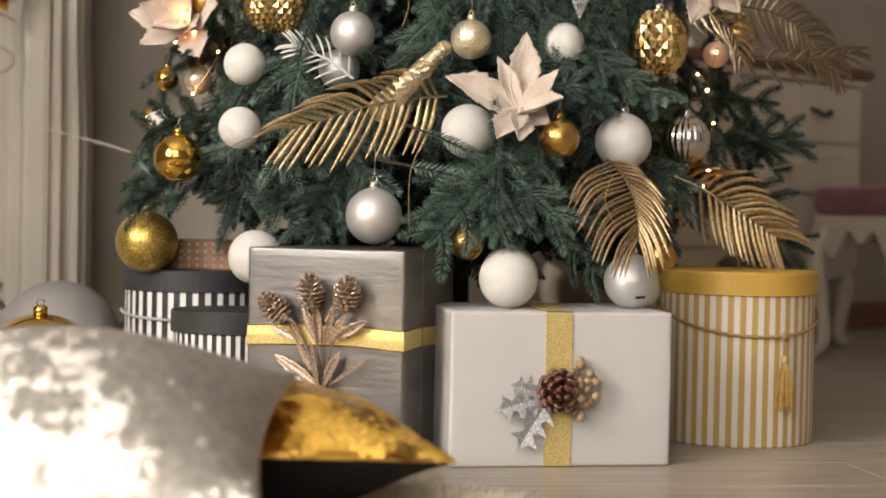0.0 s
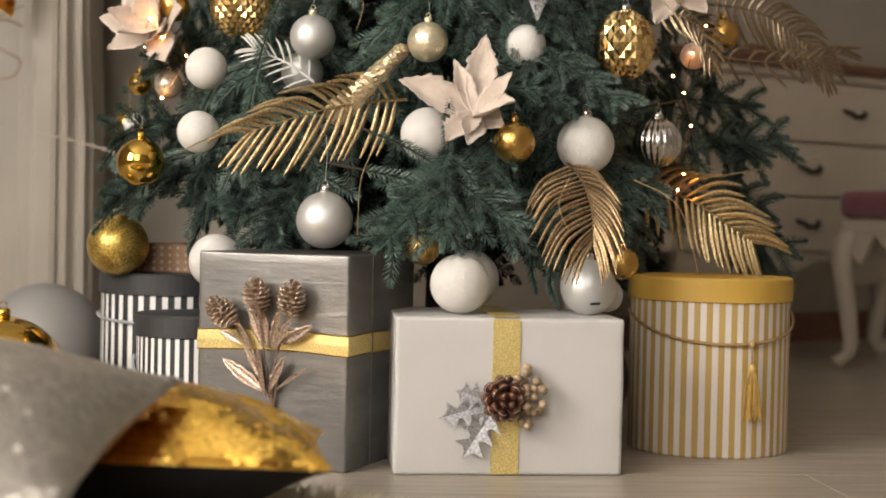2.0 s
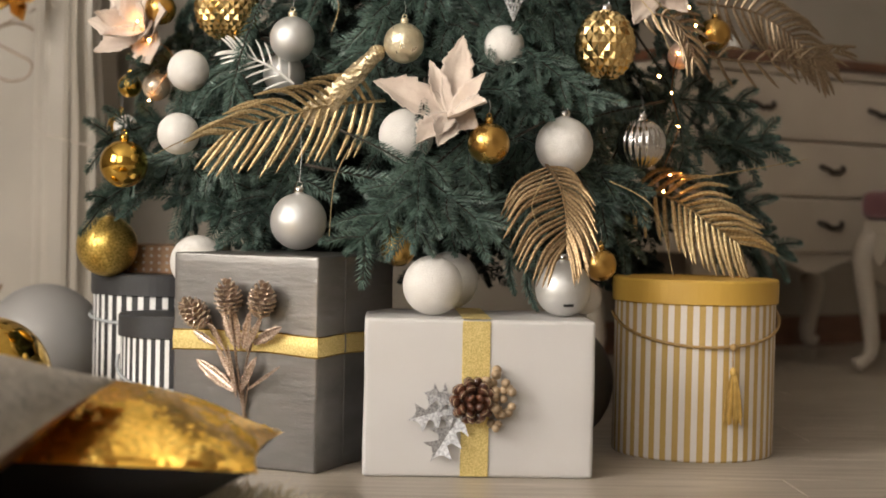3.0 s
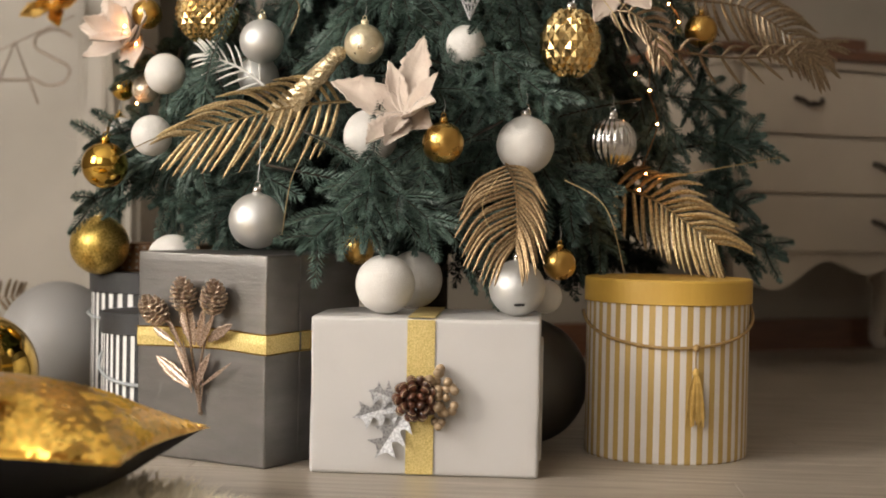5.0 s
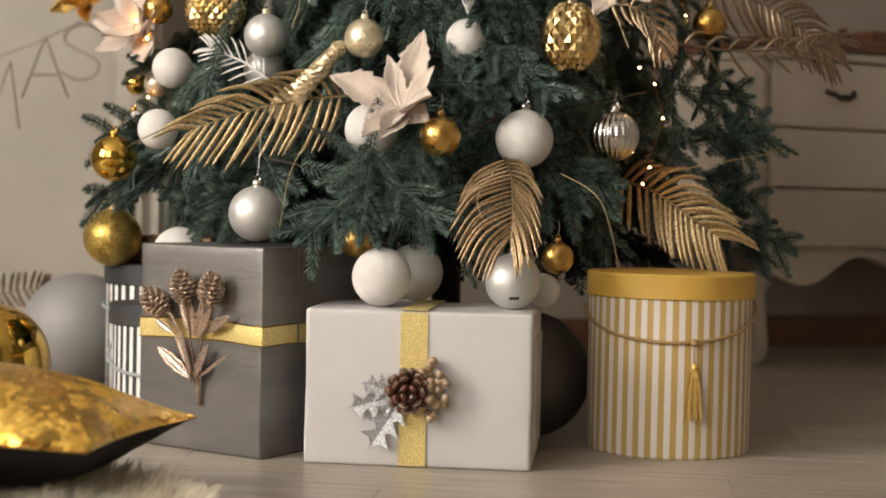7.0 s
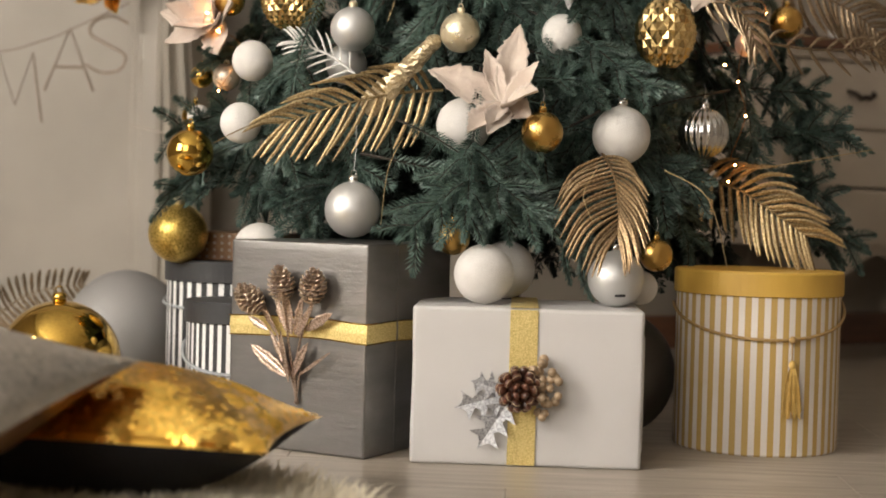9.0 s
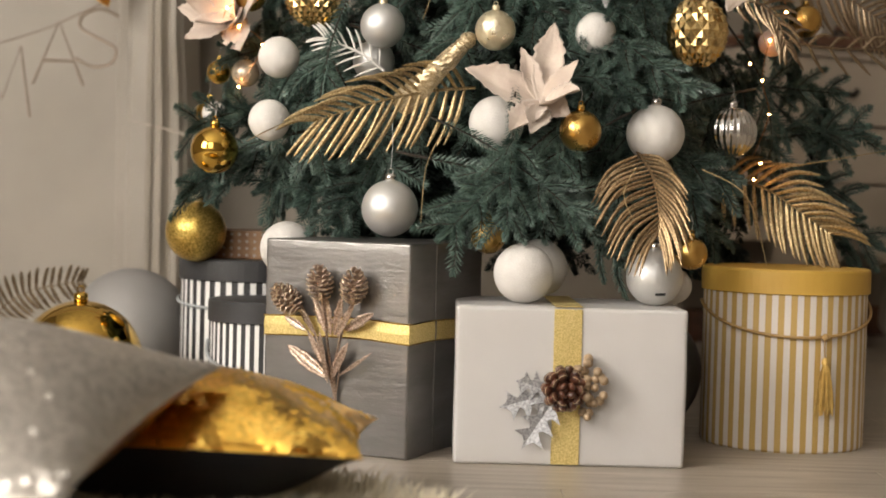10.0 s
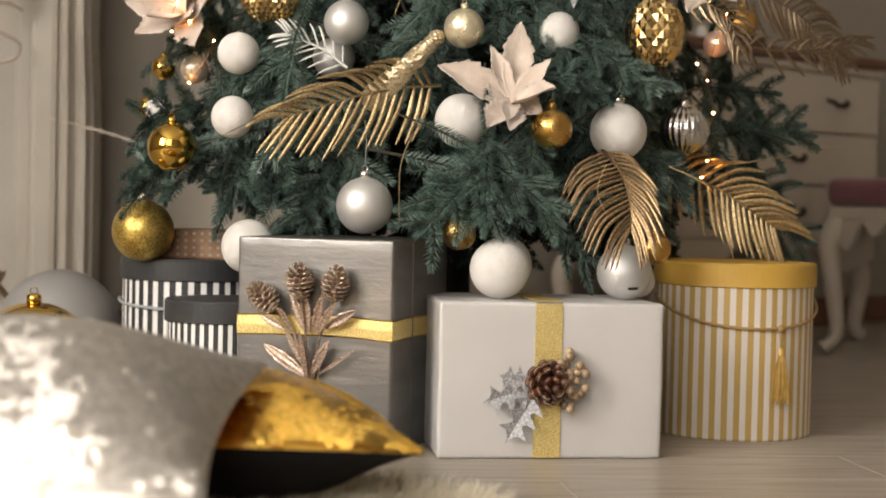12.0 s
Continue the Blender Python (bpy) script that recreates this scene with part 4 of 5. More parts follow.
grey = thing("gift_box", pose(-0.176 + 0.0545, 0.0655 + 0.109, 0, 0, 0, -26.6), "tall gift box in embossed grey paper with a gold band", "gift box", "wrapped gifts")
BW, BD, BH = 0.244, 0.244, 0.311
part("wrapped_box", wrapped(BW, BD, BH, 5, 0.004, 0.0009), M_grey_paper, grey, smooth=True)
part("paper_seam", box(0.0016, 0.004, BH - 0.01, (BW / 2 + 0.0012, -0.04, 0.005)), M_grey_paper, grey, "paper seam")


def band(w, d, z0, z1, off):
    rng = random.Random(8)
    pts = []
    for x0, y0, x1, y1 in ((-w, -d, w, -d), (w, -d, w, d), (w, d, -w, d), (-w, d, -w, -d)):
        for i in range(12):
            u = i / 12
            pts.append((x0 + (x1 - x0) * u, y0 + (y1 - y0) * u))
    v, f = [], []
    n = len(pts)
    for i, (x, y) in enumerate(pts):
        s = 1 + off / max(w, d) - (0.008 if i % 12 == 0 else 0)
        wob = 0.0008 * math.sin(i * 0.9) + (0.004 * math.sin(math.pi * i / 12) ** 2 if i < 12 else 0) - 0.001
        v += [(x * s, y * s, z0 + wob), (x * (s + 0.006), y * (s + 0.006), (z0 + z1) / 2 + wob), (x * s, y * s, z1 + wob)]
    for i in range(n):
        j = (i + 1) % n
        f += [(3 * i, 3 * j, 3 * j + 1, 3 * i + 1), (3 * i + 1, 3 * j + 1, 3 * j + 2, 3 * i + 2)]
    return v, f


part("ribbon", band(BW / 2, BD / 2, 0.168, 0.196, 0.0012), M_ribbon, grey, "gold lurex ribbon band")
for z in (0.167, 0.196):
    part("ribbon_edge", band(BW / 2, BD / 2, z, z + 0.0018, 0.0018), M_mirror_gold, grey, "shiny gold ribbon edge")
# the sprig of cones and leaves tucked under the ribbon
SX, SF = -0.004, -BD / 2
for k, (x, z, rz) in enumerate(((-0.050, 0.222, 48), (-0.008, 0.240, 3), (0.044, 0.239, -10))):
    scales, rims = pine_cone(0.0215, 0.041, 8, 10, 0.55, 0.7)
    c = part("pine_cone", scales, M_copper_glitter, grey, "small copper glittered cone")
    c.matrix_basis = pose(SX + x, SF - 0.022, z - 0.012, 8, -rz, 0)
    part("glitter_rim", rims, M_pale_glitter, c, "pale glitter on the scale edges", "stuff")
    part("stem", tube(bez([(SX + x, SF - 0.02, z - 0.015), (SX + x * 0.7, SF - 0.016, 0.20), (SX + x * 0.15 + 0.004, SF - 0.01, 0.13), (SX + 0.012, SF - 0.006, 0.07)], 12), 0.0022, 6, 0.7),
         M_copper_glitter, grey, smooth=True)
rs = random.Random(12)
for k, (x0, z0, x1, z1, w) in enumerate(((-0.008, 0.092, -0.042, 0.150, 0.012), (-0.034, 0.150, -0.066, 0.208, 0.014), (-0.012, 0.152, -0.034, 0.205, 0.016), (-0.006, 0.150, -0.014, 0.202, 0.015),
                                         (0.002, 0.150, 0.014, 0.202, 0.015), (0.020, 0.158, 0.064, 0.184, 0.018), (0.000, 0.088, 0.024, 0.136, 0.016), (-0.008, 0.088, -0.070, 0.127, 0.022),
                                         (0.010, 0.090, 0.062, 0.126, 0.006), (-0.044, 0.155, -0.078, 0.172, 0.013), (0.010, 0.148, 0.036, 0.196, 0.013), (-0.004, 0.080, -0.012, 0.150, 0.013))):
    ln, a = math.hypot(x1 - x0, z1 - z0), math.degrees(math.atan2(z1 - z0, x1 - x0))
    g = part("glitter_leaf", leaf(ln * 1.08, w, 0.3, rs.uniform(0.0, 0.12), 4, 0.5, seed=20 + k), M_copper_glitter, grey, "copper glittered leaf", smooth=True)
    g.matrix_basis = pose(SX + 0.008 + x0, SF - 0.008 - 0.0009 * k, z0 + 0.024, 90, 0, 0) @ pose(0, 0, 0, 0, 0, a) @ pose(0, 0, 0, rs.uniform(-25, 25), 0, 0)
for x in (-0.003, 0.0, 0.004):
    part("stem", tube(bez([(SX + 0.008 + x * 3, SF - 0.012, 0.125), (SX + 0.010 + x, SF - 0.008, 0.098), (SX + 0.010 - x, SF - 0.004, 0.072)], 8), 0.0014, 5), M_copper_glitter, grey, smooth=True)


# ---- round hat boxes ----
def hatbox(x, y, r, h, lid, body, lidm, label, turn=0):
    t = thing("hat_box", pose(x, y, 0, 0, 0, turn), label, "hat box", "round hat boxes")
    part("body", lathe([(r - 0.012, 0.003), (r - 0.004, 0.0), (r - 0.002, 0.003), (r - 0.002, h - lid)], 72), body, t, smooth=False)
    part("lid", lathe([(r + 0.0006, h - lid - 0.001), (r + 0.002, h - lid), (r + 0.002, h - 0.003), (r, h), (r - 0.006, h)], 72), lidm, t)
    return t


hat = hatbox(0.532, 0.285, 0.131, 0.281, 0.037, M_stripe_gold, M_yellow, "round hat box with mustard and white stripes and a mustard lid")


def hung_cord(r, a0, a1, z0, sag, rad, lean=0.0):
    pts = []
    for i in range(41):
        u = i / 40
        a = radians(a0 + (a1 - a0) * u)
        s = 1 - (2 * u - 1) ** 2
        pts.append(((r + 0.003) * math.cos(a), (r + 0.003) * math.sin(a), z0 - sag * s + lean * u))
    return tube(pts, rad, 6)


part("cord", hung_cord(0.131, 180, 368, 0.225, 0.052, 0.0026, 0.012), M_cord, hat, "twisted gold cord", smooth=True)
ta = radians(-76)
KX, KY, KZ = 0.1355 * math.cos(ta), 0.1355 * math.sin(ta), 0.182
tas = part("tassel", tube([(KX, KY, KZ), (KX * 1.012, KY * 1.012, KZ - 0.035)], 0.0013, 5), M_cord, hat, "gold silk tassel")
part("tassel_knot", ball(0.006, 14, 10, (KX * 1.02, KY * 1.02, KZ - 0.002)), M_cord, tas, smooth=True)
part("tassel_head", ball(0.0055, 14, 10, (KX * 1.02, KY * 1.02, KZ - 0.04), (1, 1, 1.4)), M_tassel, tas, smooth=True)
rt = random.Random(4)
acc = ([], [])
for k in range(70):
    a, q = rt.random() * math.tau, 0.013 * math.sqrt(rt.random())
    x, y = math.cos(a) * q, math.sin(a) * q * 0.5
    tube(bez([(KX * 1.03 + x * 0.25, KY * 1.03 + y * 0.25, KZ - 0.042), (KX * 1.035 + x * 0.85, KY * 1.035 + y * 0.8, KZ - 0.07),
              (KX * 1.035 + x * 1.15 + rt.uniform(-0.002, 0.002), KY * 1.035 + y, KZ - rt.uniform(0.108, 0.122))], 6), 0.0008, 4, acc=acc)
part("fringe", acc, M_tassel, tas, kind="stuff")

h1 = hatbox(-0.355, 0.55, 0.128, 0.262, 0.036, M_stripe_black, M_black_card, "large black and white striped hat box with a black lid")
part("cord", hung_cord(0.128, 175, 372, 0.19, 0.012, 0.003), M_grey_cord, h1, "grey cord", smooth=True)
h2 = hatbox(-0.306, 0.325, 0.092, 0.205, 0.034, M_stripe_black, M_black_card, "small black and white striped hat box with a black lid")
part("cord", hung_cord(0.092, 175, 372, 0.135, 0.045, 0.003), M_grey_cord, h2, "grey cord", smooth=True)
db = part("small_box", box(0.17, 0.11, 0.05, (0, 0, 0), 0.003), M_dots, None)
db.matrix_basis = pose(-0.34, 0.53, 0.262, 0, 0, -12)
dots = ([], [])
for ix in range(12):
    for iz in range(4):
        c = Vector((-0.077 + 0.014 * ix, -0.0551, 0.007 + 0.012 * iz))
        tube([c + Vector((0, 0.0002, 0)), c - Vector((0, 0.0006, 0))], 0.0028, 8, acc=dots)
part("printed_dots", dots, M_tulle, db, "small cream printed dots", "stuff")
tagged(db, "brown dotted gift box on the striped hat box", "box")


# ---- palm fronds, flowers and other tree picks ----
def frond(name, pts, n, ln, material, label, a0=35, a1=75, sides=(1, -1), width=0.008, normal=(0, -1, 0), droop=0.25, grow=0.55, sweep=0.55, uneven=1.0, fall=0.0, close=1.0):
    """A palm leaf: a rib along the points, and folded leaflets to both sides in the plane facing the normal."""
    t = thing(name, pose(*pts[0]), label, "palm frond", "glittered palm fronds")
    o = Vector(pts[0])
    rib = bez([Vector(q) - o for q in pts], 40)
    part("rib", tube(rib, 0.0028, 6, 0.35), material, t, smooth=True)
    nv = Vector(normal).normalized()
    rng = random.Random(int(abs(pts[0][0]) * 1000) + n)
    for s in sides:
        for k in range(n):
            u = 0.10 + 0.90 * k / (n - 1)
            i = min(int(u * 40), 39)
            q = rib[i].lerp(rib[i + 1], u * 40 - i)
            d = (rib[min(i + 1, 40)] - rib[max(i - 1, 0)]).normalized()
            sd = nv.cross(d).normalized() * s
            ang = radians(a1 + (a0 - a1) * u + rng.uniform(-5, 5))
            L = ln * (grow + (1 - grow) * math.sin(math.pi * min(1, 0.15 + u * 0.8))) * rng.uniform(0.9, 1.08) * (uneven if s > 0 else 1)
            if s > 0:
                ang *= close
            w0 = (d * math.cos(ang) + sd * math.sin(ang) + nv * rng.uniform(0.0, 0.25)).normalized()
            bend = Vector((0, 0, -1)) * droop + d * sweep
            if fall and sd.z < 0:
                w0 = w0.lerp(Vector((rng.uniform(-0.08, 0.08), -0.1, -1)) + d * 0.35 * u ** 2, fall).normalized()
                bend = bend.lerp(Vector((0, 0, -0.2)) + d * 0.25 * u, fall)
            line = [q, q + w0 * L * 0.45 + bend * L * 0.05, q + w0 * L * 0.72 + bend * L * 0.42]
            p = bez(line, 9)
            v, f = [], []
            for j, c in enumerate(p):
                e = j / 9
                dd = (p[min(j + 1, 9)] - p[max(j - 1, 0)]).normalized()
                side = dd.cross(nv)
                side = side.normalized() if side.length > 1e-4 else dd.orthogonal().normalized()
                w = width * 0.5 * (math.sin(math.pi * (0.12 + 0.86 * e)) ** 0.7)
                up = side.cross(dd).normalized()
                v += [tuple(c - side * w), tuple(c + up * w * 0.55), tuple(c + side * w), tuple(c - up * 0.0004)]
            for j in range(9):
                a = 4 * j
                f += [(a + m, a + 4 + m, a + 4 + (m + 1) % 4, a + (m + 1) % 4) for m in range(4)]
            part("leaflet", (v, f), material, t)
    return t


frond("palm_frond", [(0.023, 0.215, 0.55), (-0.05, 0.185, 0.54), (-0.13, 0.165, 0.52), (-0.215, 0.155, 0.49)], 17, 0.112, M_glitter,
      "gold glitter palm frond pointing sideways from the tree", a0=22, a1=70, width=0.0070, droop=0.5, fall=0.3)
frond("palm_frond", [(0.270, 0.17, 0.459), (0.286, 0.11, 0.422), (0.292, 0.07, 0.378), (0.291, 0.05, 0.336)], 20, 0.128, M_antique,
      "antique gold glitter palm frond drooping over the white gift", a0=38, a1=108, width=0.0056, normal=(0.05, -1, -0.1), droop=0.6, sweep=0.2, uneven=0.85, close=0.42, grow=0.5)
frond("palm_frond", [(0.435, 0.42, 0.432), (0.505, 0.35, 0.408), (0.555, 0.315, 0.373), (0.605, 0.305, 0.338)], 17, 0.118, M_glitter,
      "gold glitter palm frond over the striped hat box", a0=30, a1=62, width=0.0080, droop=0.28, sweep=0.4, fall=0.85)
frond("palm_frond", [(0.56, 0.47, 0.75), (0.66, 0.48, 0.74), (0.74, 0.50, 0.70), (0.80, 0.52, 0.65)], 22, 0.082, M_bronze,
      "bronze glitter palm frond at the side of the tree", a0=24, a1=80, width=0.0075, droop=0.5)
frond("palm_frond", [(0.52, 0.38, 0.655), (0.64, 0.41, 0.645), (0.74, 0.43, 0.655), (0.81, 0.45, 0.672)], 11, 0.065, M_bronze,
      "gold glitter palm frond pointing away from the tree", a0=20, a1=60, width=0.006, droop=0.5)
frond("palm_frond", [(0.42, 0.25, 0.70), (0.46, 0.23, 0.695), (0.49, 0.22, 0.67), (0.505, 0.22, 0.63)], 10, 0.055, M_bronze,
      "small bronze palm frond beside the gold egg", a0=25, a1=65, width=0.007, droop=0.3)
frond("fern_sprig", [(-0.12, 0.255, 0.575), (-0.155, 0.25, 0.60), (-0.19, 0.25, 0.615), (-0.215, 0.25, 0.625)], 9, 0.065, M_white_sprig,
      "white glittered fern sprig among silver balls", a0=25, a1=60, width=0.0035, droop=0.2, sweep=0.1)


def flower(x, y, z, aim, petals, ln, w, material, label, seed=0, inner=True):
    t = thing("fabric_flower", Matrix.Translation((x, y, z)) @ Vector(aim).to_track_quat("Z", "Y").to_matrix().to_4x4(), label, "artificial flower", "fabric flowers on the tree")
    rng = random.Random(seed)
    for ring in range(2 if inner else 1):
        for k in range(petals - ring):
            a = 360 * (k + 0.5 * ring) / (petals - ring) + rng.uniform(-8, 8)
            L = ln * (1 - 0.25 * ring) * rng.uniform(0.85, 1.1)
            p = part("petal", petal(L, w * rng.uniform(0.9, 1.1) * (1 - 0.2 * ring), 0.15, 0.3, seed * 31 + k + 9 * ring), material, t, smooth=True)
            p.matrix_basis = pose(0, 0, 0.003 * ring, 0, 0, a) @ pose(0, 0, 0, 0, -rng.uniform(8, 30) - 22 * ring, 0)
    part("centre", ball(0.009, 12, 8), M_glitter, t, "gold glitter centre")
    return t


def open_flower(c, tips, w, label, seed):
    """A fabric flower with each petal from the middle to its own tip."""
    t = thing("fabric_flower", pose(*c), label, "artificial flower", "fabric flowers on the tree")
    c = Vector(c)
    for k, tip in enumerate(tips):
        d = Vector(tip[:3]) - c
        x = d.normalized()
        z = Vector((0.1, -1, 0.35))
        z = (z - x * z.dot(x)).normalized()
        r = Matrix((x, z.cross(x), z)).transposed().to_4x4()
        p = part("petal", petal(d.length * 1.03, w * tip[3], 0.0, 0.45, seed * 31 + k), M_petal, t, smooth=True)
        p.matrix_basis = Matrix.Translation(z * 0.003 * (k % 3)) @ r @ pose(0, 0, 0, tip[4], -4, 0) @ pose(0, 0, -0.004)
    part("centre", ball(0.005, 12, 8, (0, -0.002, 0.002)), M_petal, t, "small cream centre")


open_flower((0.120, 0.118, 0.522), ((0.009, 0.125, 0.570, 1.15, 12), (0.090, 0.150, 0.603, 0.62, 0), (0.138, 0.185, 0.640, 0.95, -10), (0.168, 0.085, 0.584, 0.6, -20),
                                     (0.172, 0.055, 0.540, 0.9, -35), (0.067, 0.052, 0.474, 0.95, 25), (0.100, 0.025, 0.472, 0.8, 0), (0.160, 0.10, 0.505, 0.8, 0)),
            0.056, "cream pink fabric poinsettia with ragged petals", 2)
flower(-0.380, 0.42, 0.672, (-0.55, -1, 0.35), 6, 0.105, 0.058, M_petal, "cream fabric poinsettia at the tree's edge", 5)
flower(0.44, 0.20, 0.755, (0.1, -1, -0.1), 6, 0.09, 0.05, M_petal, "cream fabric poinsettia above the gold egg", 7)


def bird():
    """A slim ornament: rounded head and body that runs out into a long flat tail."""
    rows = [(0.0, 0.003, 0.003), (0.004, 0.009, 0.009), (0.012, 0.013, 0.013), (0.022, 0.0115, 0.011), (0.034, 0.0125, 0.013), (0.052, 0.0145, 0.014), (0.072, 0.015, 0.012),
            (0.09, 0.0165, 0.009), (0.115, 0.019, 0.006), (0.14, 0.0205, 0.004), (0.152, 0.019, 0.003), (0.16, 0.015, 0.002)]
    rng = random.Random(17)
    n, sides = 46, 20
    v, f = [], []
    for i in range(n + 1):
        u = i / n * (len(rows) - 1)
        k = min(int(u), len(rows) - 2)
        x, a, b = [rows[k][c] + (rows[k + 1][c] - rows[k][c]) * (u - k) for c in range(3)]
        comb = 0.006 * (i / n) ** 8
        for q in [math.tau * k / sides for k in range(sides)]:
            g = rng.uniform(0.90, 1.10)
            v.append((x + comb * math.sin(q * 9) + rng.uniform(-1, 1) * 0.0006, g * a * math.cos(q), g * b * math.sin(q)))
    for i in range(n):
        f += [(i * sides + k, i * sides + (k + 1) % sides, (i + 1) * sides + (k + 1) % sides, (i + 1) * sides + k) for k in range(sides)]
    f += [tuple(range(sides))[::-1], tuple(n * sides + k for k in range(sides))]
    return v, f


bo = part("bird_ornament", bird(), M_pale_glitter, None)
bd = Vector((-0.092, 0.187, 0.512)) - Vector((0.022, 0.165, 0.628))
bo.matrix_basis = Matrix.Translation((0.018, 0.168, 0.628)) @ bd.to_track_quat("X", "Z").to_matrix().to_4x4() @ pose(0, 0, 0, 80)
tagged(bo, "pale gold glittered long-tailed ornament on the tree", "ornament")


def wire_cone(r, h):
    acc = ([], [])
    for k in range(10):
        a = math.tau * k / 10
        tube([(r * math.cos(a), r * math.sin(a), h), (0, 0, 0)], 0.0012, 5, acc=acc)
    for i in range(1, 7):
        u = i / 6
        tube([(r * u * math.cos(a), r * u * math.sin(a), h * u) for a in [math.tau * k / 20 for k in range(21)]], 0.0014, 5, acc=acc)
    return acc


co = part("cone_ornament", wire_cone(0.032, 0.075), M_silver_glitter, None)
co.matrix_basis = pose(0.213, 0.13, 0.668)
tagged(co, "silver glitter wire cone hanging point down", "ornament")

# fairy lights
lights = [(0.505, 0.335, 0.648), (0.50, 0.36, 0.585), (0.515, 0.37, 0.53), (0.492, 0.37, 0.459), (0.485, 0.33, 0.42), (0.475, 0.34, 0.61), (0.495, 0.33, 0.447),
          (-0.39, 0.40, 0.685), (-0.37, 0.40, 0.655), (-0.33, 0.40, 0.625), (-0.37, 0.41, 0.555), (-0.40, 0.42, 0.64), (0.55, 0.42, 0.705), (0.53, 0.38, 0.73), (-0.345, 0.4, 0.70)]
fl = thing("fairy_lights", pose(*lights[0]), "string of tiny warm lights on copper wire", "fairy lights")
lo = Vector(lights[0])
part("wire", tube(bez([Vector(q) - lo for q in (lights[13], lights[12], lights[0], lights[1], lights[2], lights[3], lights[6], lights[4])], 60), 0.0008, 5), M_copper, fl)
part("wire", tube(bez([Vector(q) - lo for q in (lights[14], lights[7], lights[11], lights[8], lights[9], lights[10])], 60), 0.0008, 5), M_copper, fl)
for q in lights:
    b = part("bulb", ball(0.0018, 10, 8), M_bulb, fl, "tiny glowing warm bulb", smooth=True)
    b.location = Vector(q) - lo

# thin gold threads that spring from the branches
for k, line in enumerate((((0.40, 0.16, 0.72), (0.43, 0.14, 0.68), (0.455, 0.13, 0.62)), ((0.42, 0.16, 0.72), (0.47, 0.14, 0.67), (0.53, 0.14, 0.61)),
                          ((0.36, 0.1, 0.43), (0.42, 0.06, 0.39), (0.45, 0.05, 0.29)), ((0.52, 0.30, 0.44), (0.60, 0.26, 0.455), (0.70, 0.25, 0.475)),
                          ((-0.03, 0.12, 0.47), (-0.05, 0.1, 0.42), (-0.055, 0.06, 0.34)), ((-0.25, 0.13, 0.49), (-0.29, 0.12, 0.47), (-0.32, 0.13, 0.455)),
                          ((-0.08, 0.18, 0.72), (-0.05, 0.15, 0.69), (-0.06, 0.14, 0.645)), ((0.26, 0.09, 0.43), (0.24, 0.06, 0.39), (0.255, 0.05, 0.35)))):
    o = Vector(line[0])
    g = part("glitter_thread", tube(bez([Vector(q) - o for q in line], 14), 0.0011, 5, 0.5), M_glitter, None)
    g.location = o
    tagged(g, "thin gold glitter thread on the tree", "decoration", "gold threads on the tree")


# a gilt bow over the letters, and dry gilded grass by the fireplace
flower(-0.79, 1.235, 0.835, (0, -1, 0.1), 5, 0.075, 0.04, M_leaf_gold, "gilded leaf bow hanging above the letters", 11)
frond("dried_grass", [(-0.98, 0.92, 0.0), (-0.93, 0.9, 0.10), (-0.85, 0.9, 0.165), (-0.74, 0.9, 0.19)], 24, 0.07, M_bronze,
      "dry gilded grass spray on the floor", a0=60, a1=95, width=0.008, droop=0.0, sweep=0.1)
frond("dried_grass", [(-0.49, 0.95, 0.475), (-0.54, 0.95, 0.49), (-0.60, 0.95, 0.505), (-0.655, 0.95, 0.517)], 8, 0.018, M_tulle,
      "pale feathery grass stem at the tree's edge", a0=12, a1=30, width=0.002, droop=0.0, sweep=0.5)

# ---- cushions and rug in the foreground ----
def cushion_z(u, v, thick):
    return thick * max(0, (1 - u * u) * (1 - v * v)) ** 0.72


def sheet(a, thick, sign, n=40, sag=0.0):
    v, f = [], []
    for i in range(n + 1):
        for j in range(n + 1):
            p, q = 2 * i / n - 1, 2 * j / n - 1
            x = a * p * (1 - 0.07 * (1 - q * q))
            y = a * q * (1 - 0.07 * (1 - p * p))
            z = sign * cushion_z(p, q, thick) + 0.004 * noise.noise(Vector((x * 14, y * 14, sign)))* (1 - max(abs(p), abs(q)) ** 4)
            v.append((x, y, z))
    for i in range(n):
        for j in range(n):
            k = i * (n + 1) + j
            q = (k, k + n + 1, k + n + 2, k + 1)
            f.append(q if sign > 0 else q[::-1])
    return v, f


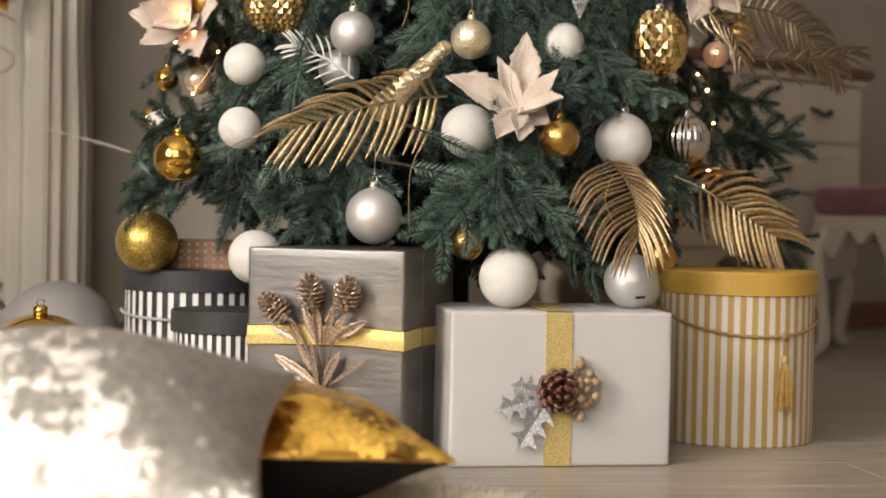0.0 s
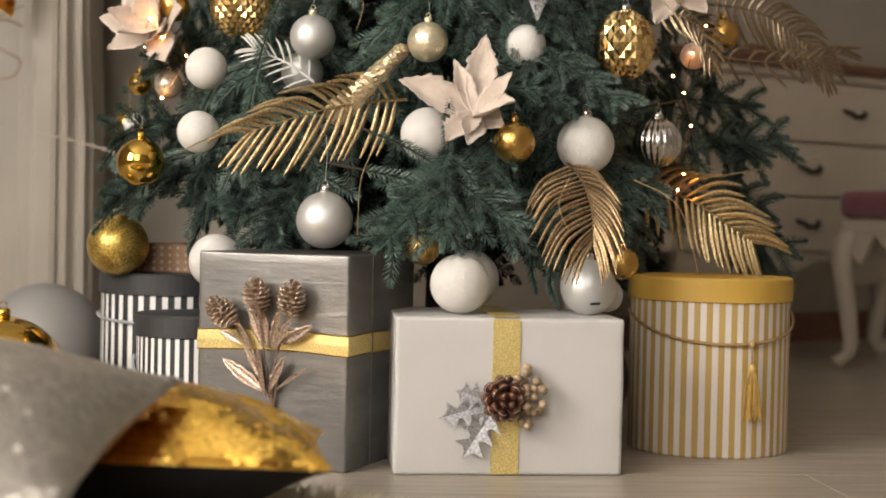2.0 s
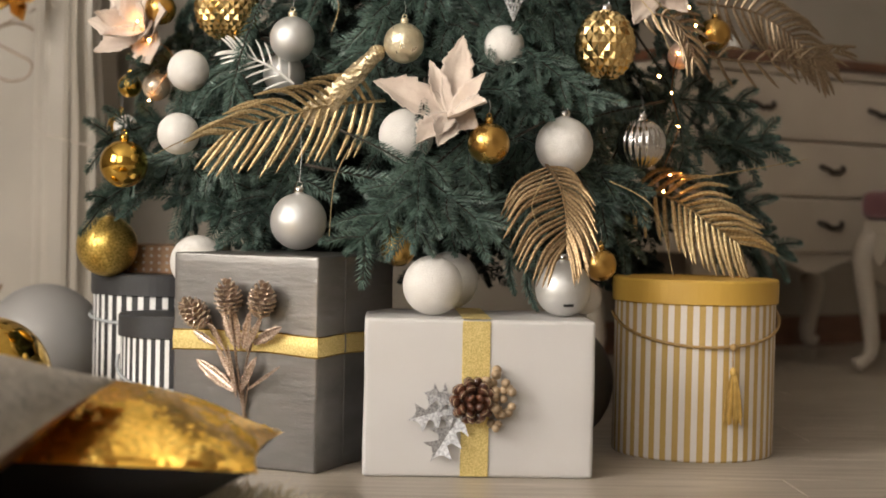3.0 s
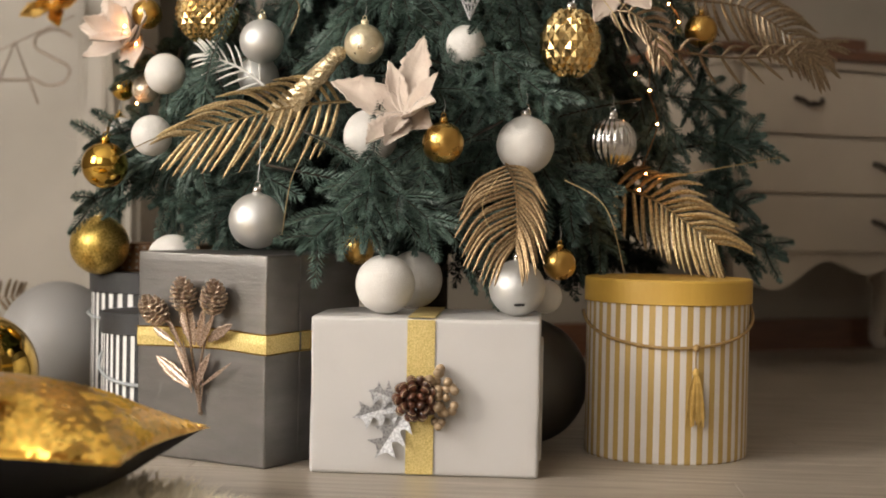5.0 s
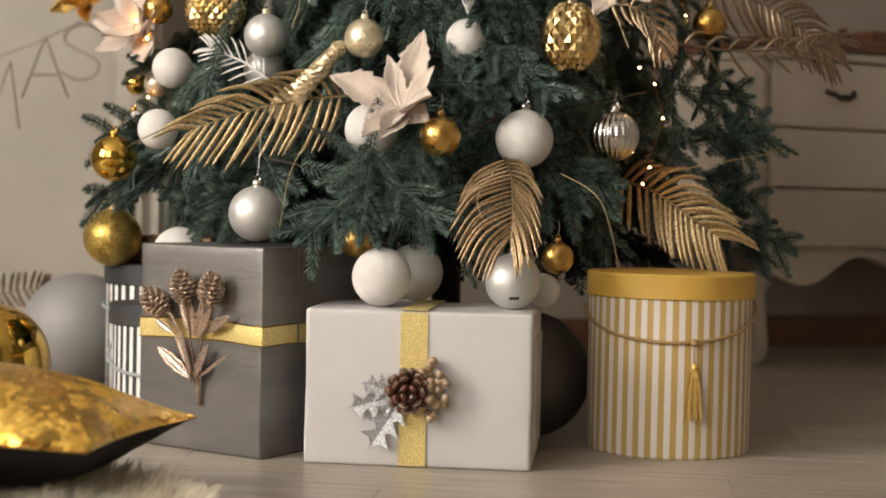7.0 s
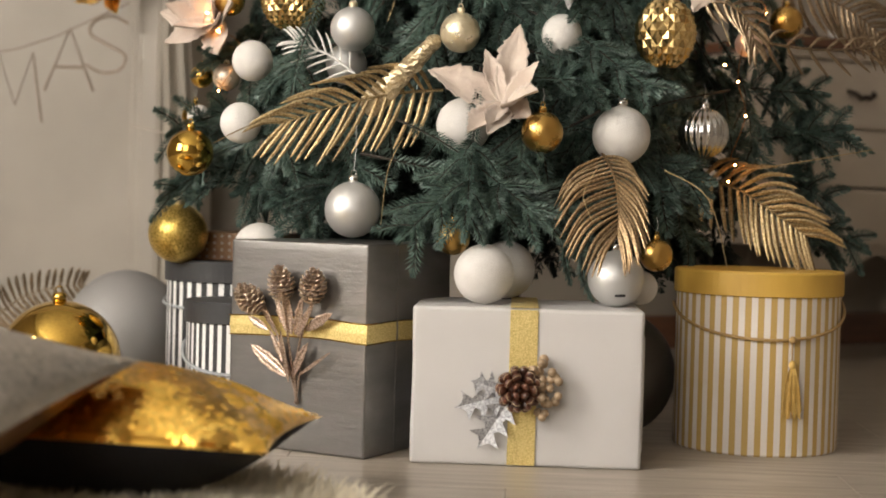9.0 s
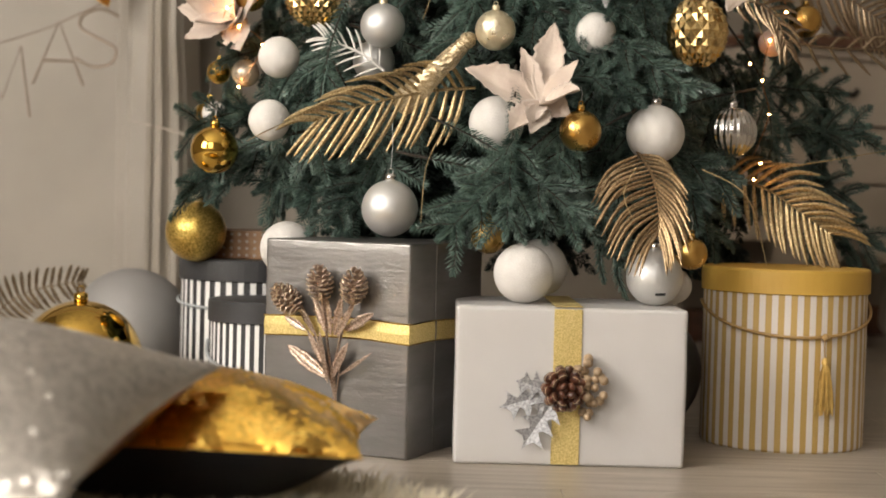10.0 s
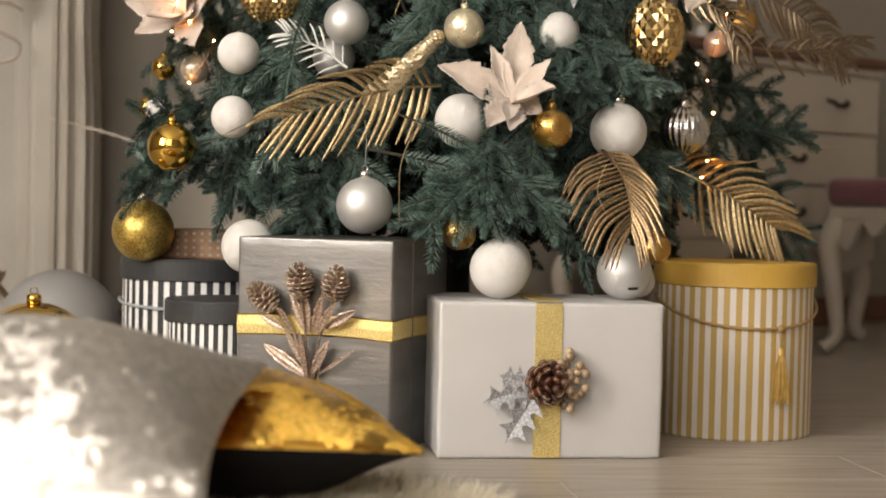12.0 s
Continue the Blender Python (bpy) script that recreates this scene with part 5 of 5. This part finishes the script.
def sequins(a, thick, step, size, seed, lean, bar):
    """Small overlapping discs over a cushion's upper side."""
    rng = random.Random(seed)
    v, f = [], []
    n = int(2 * a / step)
    for i in range(n):
        for j in range(n):
            p = -1 + 2 * (i + 0.5 + 0.5 * (j % 2)) / n + rng.uniform(-1, 1) * 0.2 / n
            q = -1 + 2 * (j + 0.5) / n + rng.uniform(-1, 1) * 0.2 / n
            if abs(p) > 0.985 or abs(q) > 0.985:
                continue
            e = 0.01
            P = []
            for pp, qq in ((p, q), (min(p + e, 1), q), (p, min(q + e, 1))):
                P.append(Vector((a * pp * (1 - 0.07 * (1 - qq * qq)), a * qq * (1 - 0.07 * (1 - pp * pp)), cushion_z(pp, qq, thick))))
            nrm = (P[1] - P[0]).cross(P[2] - P[0]).normalized()
            lift = noise.noise(P[0] * 15) + 0.6 * noise.noise(P[0] * 43) - 0.55 * q - lean * p + rng.gauss(0, 0.16)
            hot = lift > bar
            nrm = (nrm + Vector((rng.gauss(-0.32 if hot else 0.0, 0.08), rng.gauss(-0.66 if hot else -0.05, 0.10 if hot else 0.05), 0))).normalized()
            s = nrm.orthogonal().normalized()
            t = nrm.cross(s)
            c = P[0] + nrm * 0.0025
            o = len(v)
            v += [tuple(c + (s * math.cos(k * math.tau / 6) + t * math.sin(k * math.tau / 6)) * size) for k in range(6)]
            f.append(tuple(range(o, o + 6)))
    return v, f


def cushion(m, a, thick, low, top, under, label, seed, topname, lean, bar):
    t = thing("cushion", m, label, "cushion", "sequin cushions")
    part("front_cover", sheet(a, thick, 1), top, t, smooth=True)
    part("back_cover", sheet(a, low, -1), under, t, smooth=True)
    part("sequin_layer", sequins(a, thick, 0.0062, 0.0042, seed, lean, bar), top, t, topname, "stuff")
    return t


cushion(pose(-0.322, -0.42, 0.108, -3, 1.5, 0), 0.222, 0.070, 0.088, M_sequin_gold, M_black_cloth, "gold sequin cushion with a black velvet back", 1, "glittering gold sequins", -0.1, 0.36)
cushion(pose(-0.515, -0.735, 0.150, 7, -4, -8), 0.232, 0.10, 0.085, M_sequin_silver, M_sequin_brown, "silver sequin cushion with a copper sequin back", 2, "glittering silver sequins", 0.45, 0.40)


def rug_edge(a):
    return (abs(math.cos(a)) ** 4 + abs(math.sin(a)) ** 4) ** -0.25 * (1 + 0.012 * math.sin(5 * a + 1) + 0.012 * math.sin(11 * a) + 0.01 * math.sin(23 * a))


rug = thing("fur_rug", pose(-0.62, -0.92, 0), "cream long-pile sheepskin rug under the cushions", "rug")
RX, RY = 0.64, 0.64
rv = [(0, 0, 0.03)]
for i in range(96):
    a = math.tau * i / 96
    rv += [(RX * rug_edge(a) * 0.96 * math.cos(a), RY * rug_edge(a) * 0.96 * math.sin(a), 0.026), (RX * rug_edge(a) * math.cos(a), RY * rug_edge(a) * math.sin(a), 0.001)]
rf = []
for i in range(96):
    j = (i + 1) % 96
    rf += [(0, 1 + 2 * i, 1 + 2 * j), (1 + 2 * i, 2 + 2 * i, 2 + 2 * j, 1 + 2 * j)]
part("backing", (rv, rf), M_fur, rug, smooth=True)
rr = random.Random(6)
v, f = [], []
for k in range(60000):
    a, q = rr.random() * math.tau, math.sqrt(rr.random())
    x, y = RX * rug_edge(a) * q * math.cos(a), RY * rug_edge(a) * q * math.sin(a)
    if y < -0.45 or x < -0.5:
        continue
    h = rr.uniform(0.024, 0.05)
    b = rr.random() * math.tau
    dx, dy = math.cos(b) * 0.012 + 0.010 * math.cos(a), math.sin(b) * 0.012 + 0.010 * math.sin(a)
    w = 0.0011
    o = len(v)
    v += [(x - w, y, 0.008), (x + w, y, 0.008), (x + dx * 0.6 + w, y + dy * 0.6, 0.012 + h * 0.7), (x + dx * 0.6 - w, y + dy * 0.6, 0.012 + h * 0.7), (x + dx * 1.5, y + dy * 1.5, 0.014 + h)]
    f += [(o, o + 1, o + 2, o + 3), (o + 3, o + 2, o + 4)]
part("fur", (v, f), M_fur, rug, "long cream wool pile", "stuff")

# ---- floor: boards of pale laminate on a dark bed ----
fb = part("floor", box(6.3, 7.3, 0.1, (0.38, 0.2, -0.106)), M_groove, None, kind="structure")
tagged(fb, "pale wood-grain laminate floor", "floor")
bl, bw = 1.26, 0.19
boards = {}
for i in range(39):
    y = Y0 + bw * (i + 0.5) - 0.1
    for k in range(6):
        x0 = -3.6 + bl * k + (i * 0.47) % bl
        x0, x1 = max(x0, X0 - 0.1), min(x0 + bl, 3.3)
        if x1 - x0 < 0.05:
            continue
        key = round(x1 - x0, 3)
        m = Matrix.Translation(((x0 + x1) / 2, y, 0))
        if key not in boards:
            ob = part("plank", box(x1 - x0 - 0.0007, bw - 0.0007, 0.006, (0, 0, -0.006), 0.0008, 1), M_floor, fb)
            boards[key] = ob.data
            ob.matrix_basis = m
        else:
            share("plank", boards[key], fb, m)
for n, m, ln in (("baseboard", pose(X0 + 1.3, Y1 - 0.009, 0), 2.6), ("baseboard", pose(0.04 + 1.54 + 0.005, 1.62 + 0.93 - 0.009, 0, 0, 0, 31.1), 3.5)):
    bb = part(n, box(ln, 0.016, 0.09, (0, 0, 0), 0.004), M_brown, None, kind="structure")
    bb.matrix_basis = m
    tagged(bb, "dark brown wooden baseboard", "baseboard")
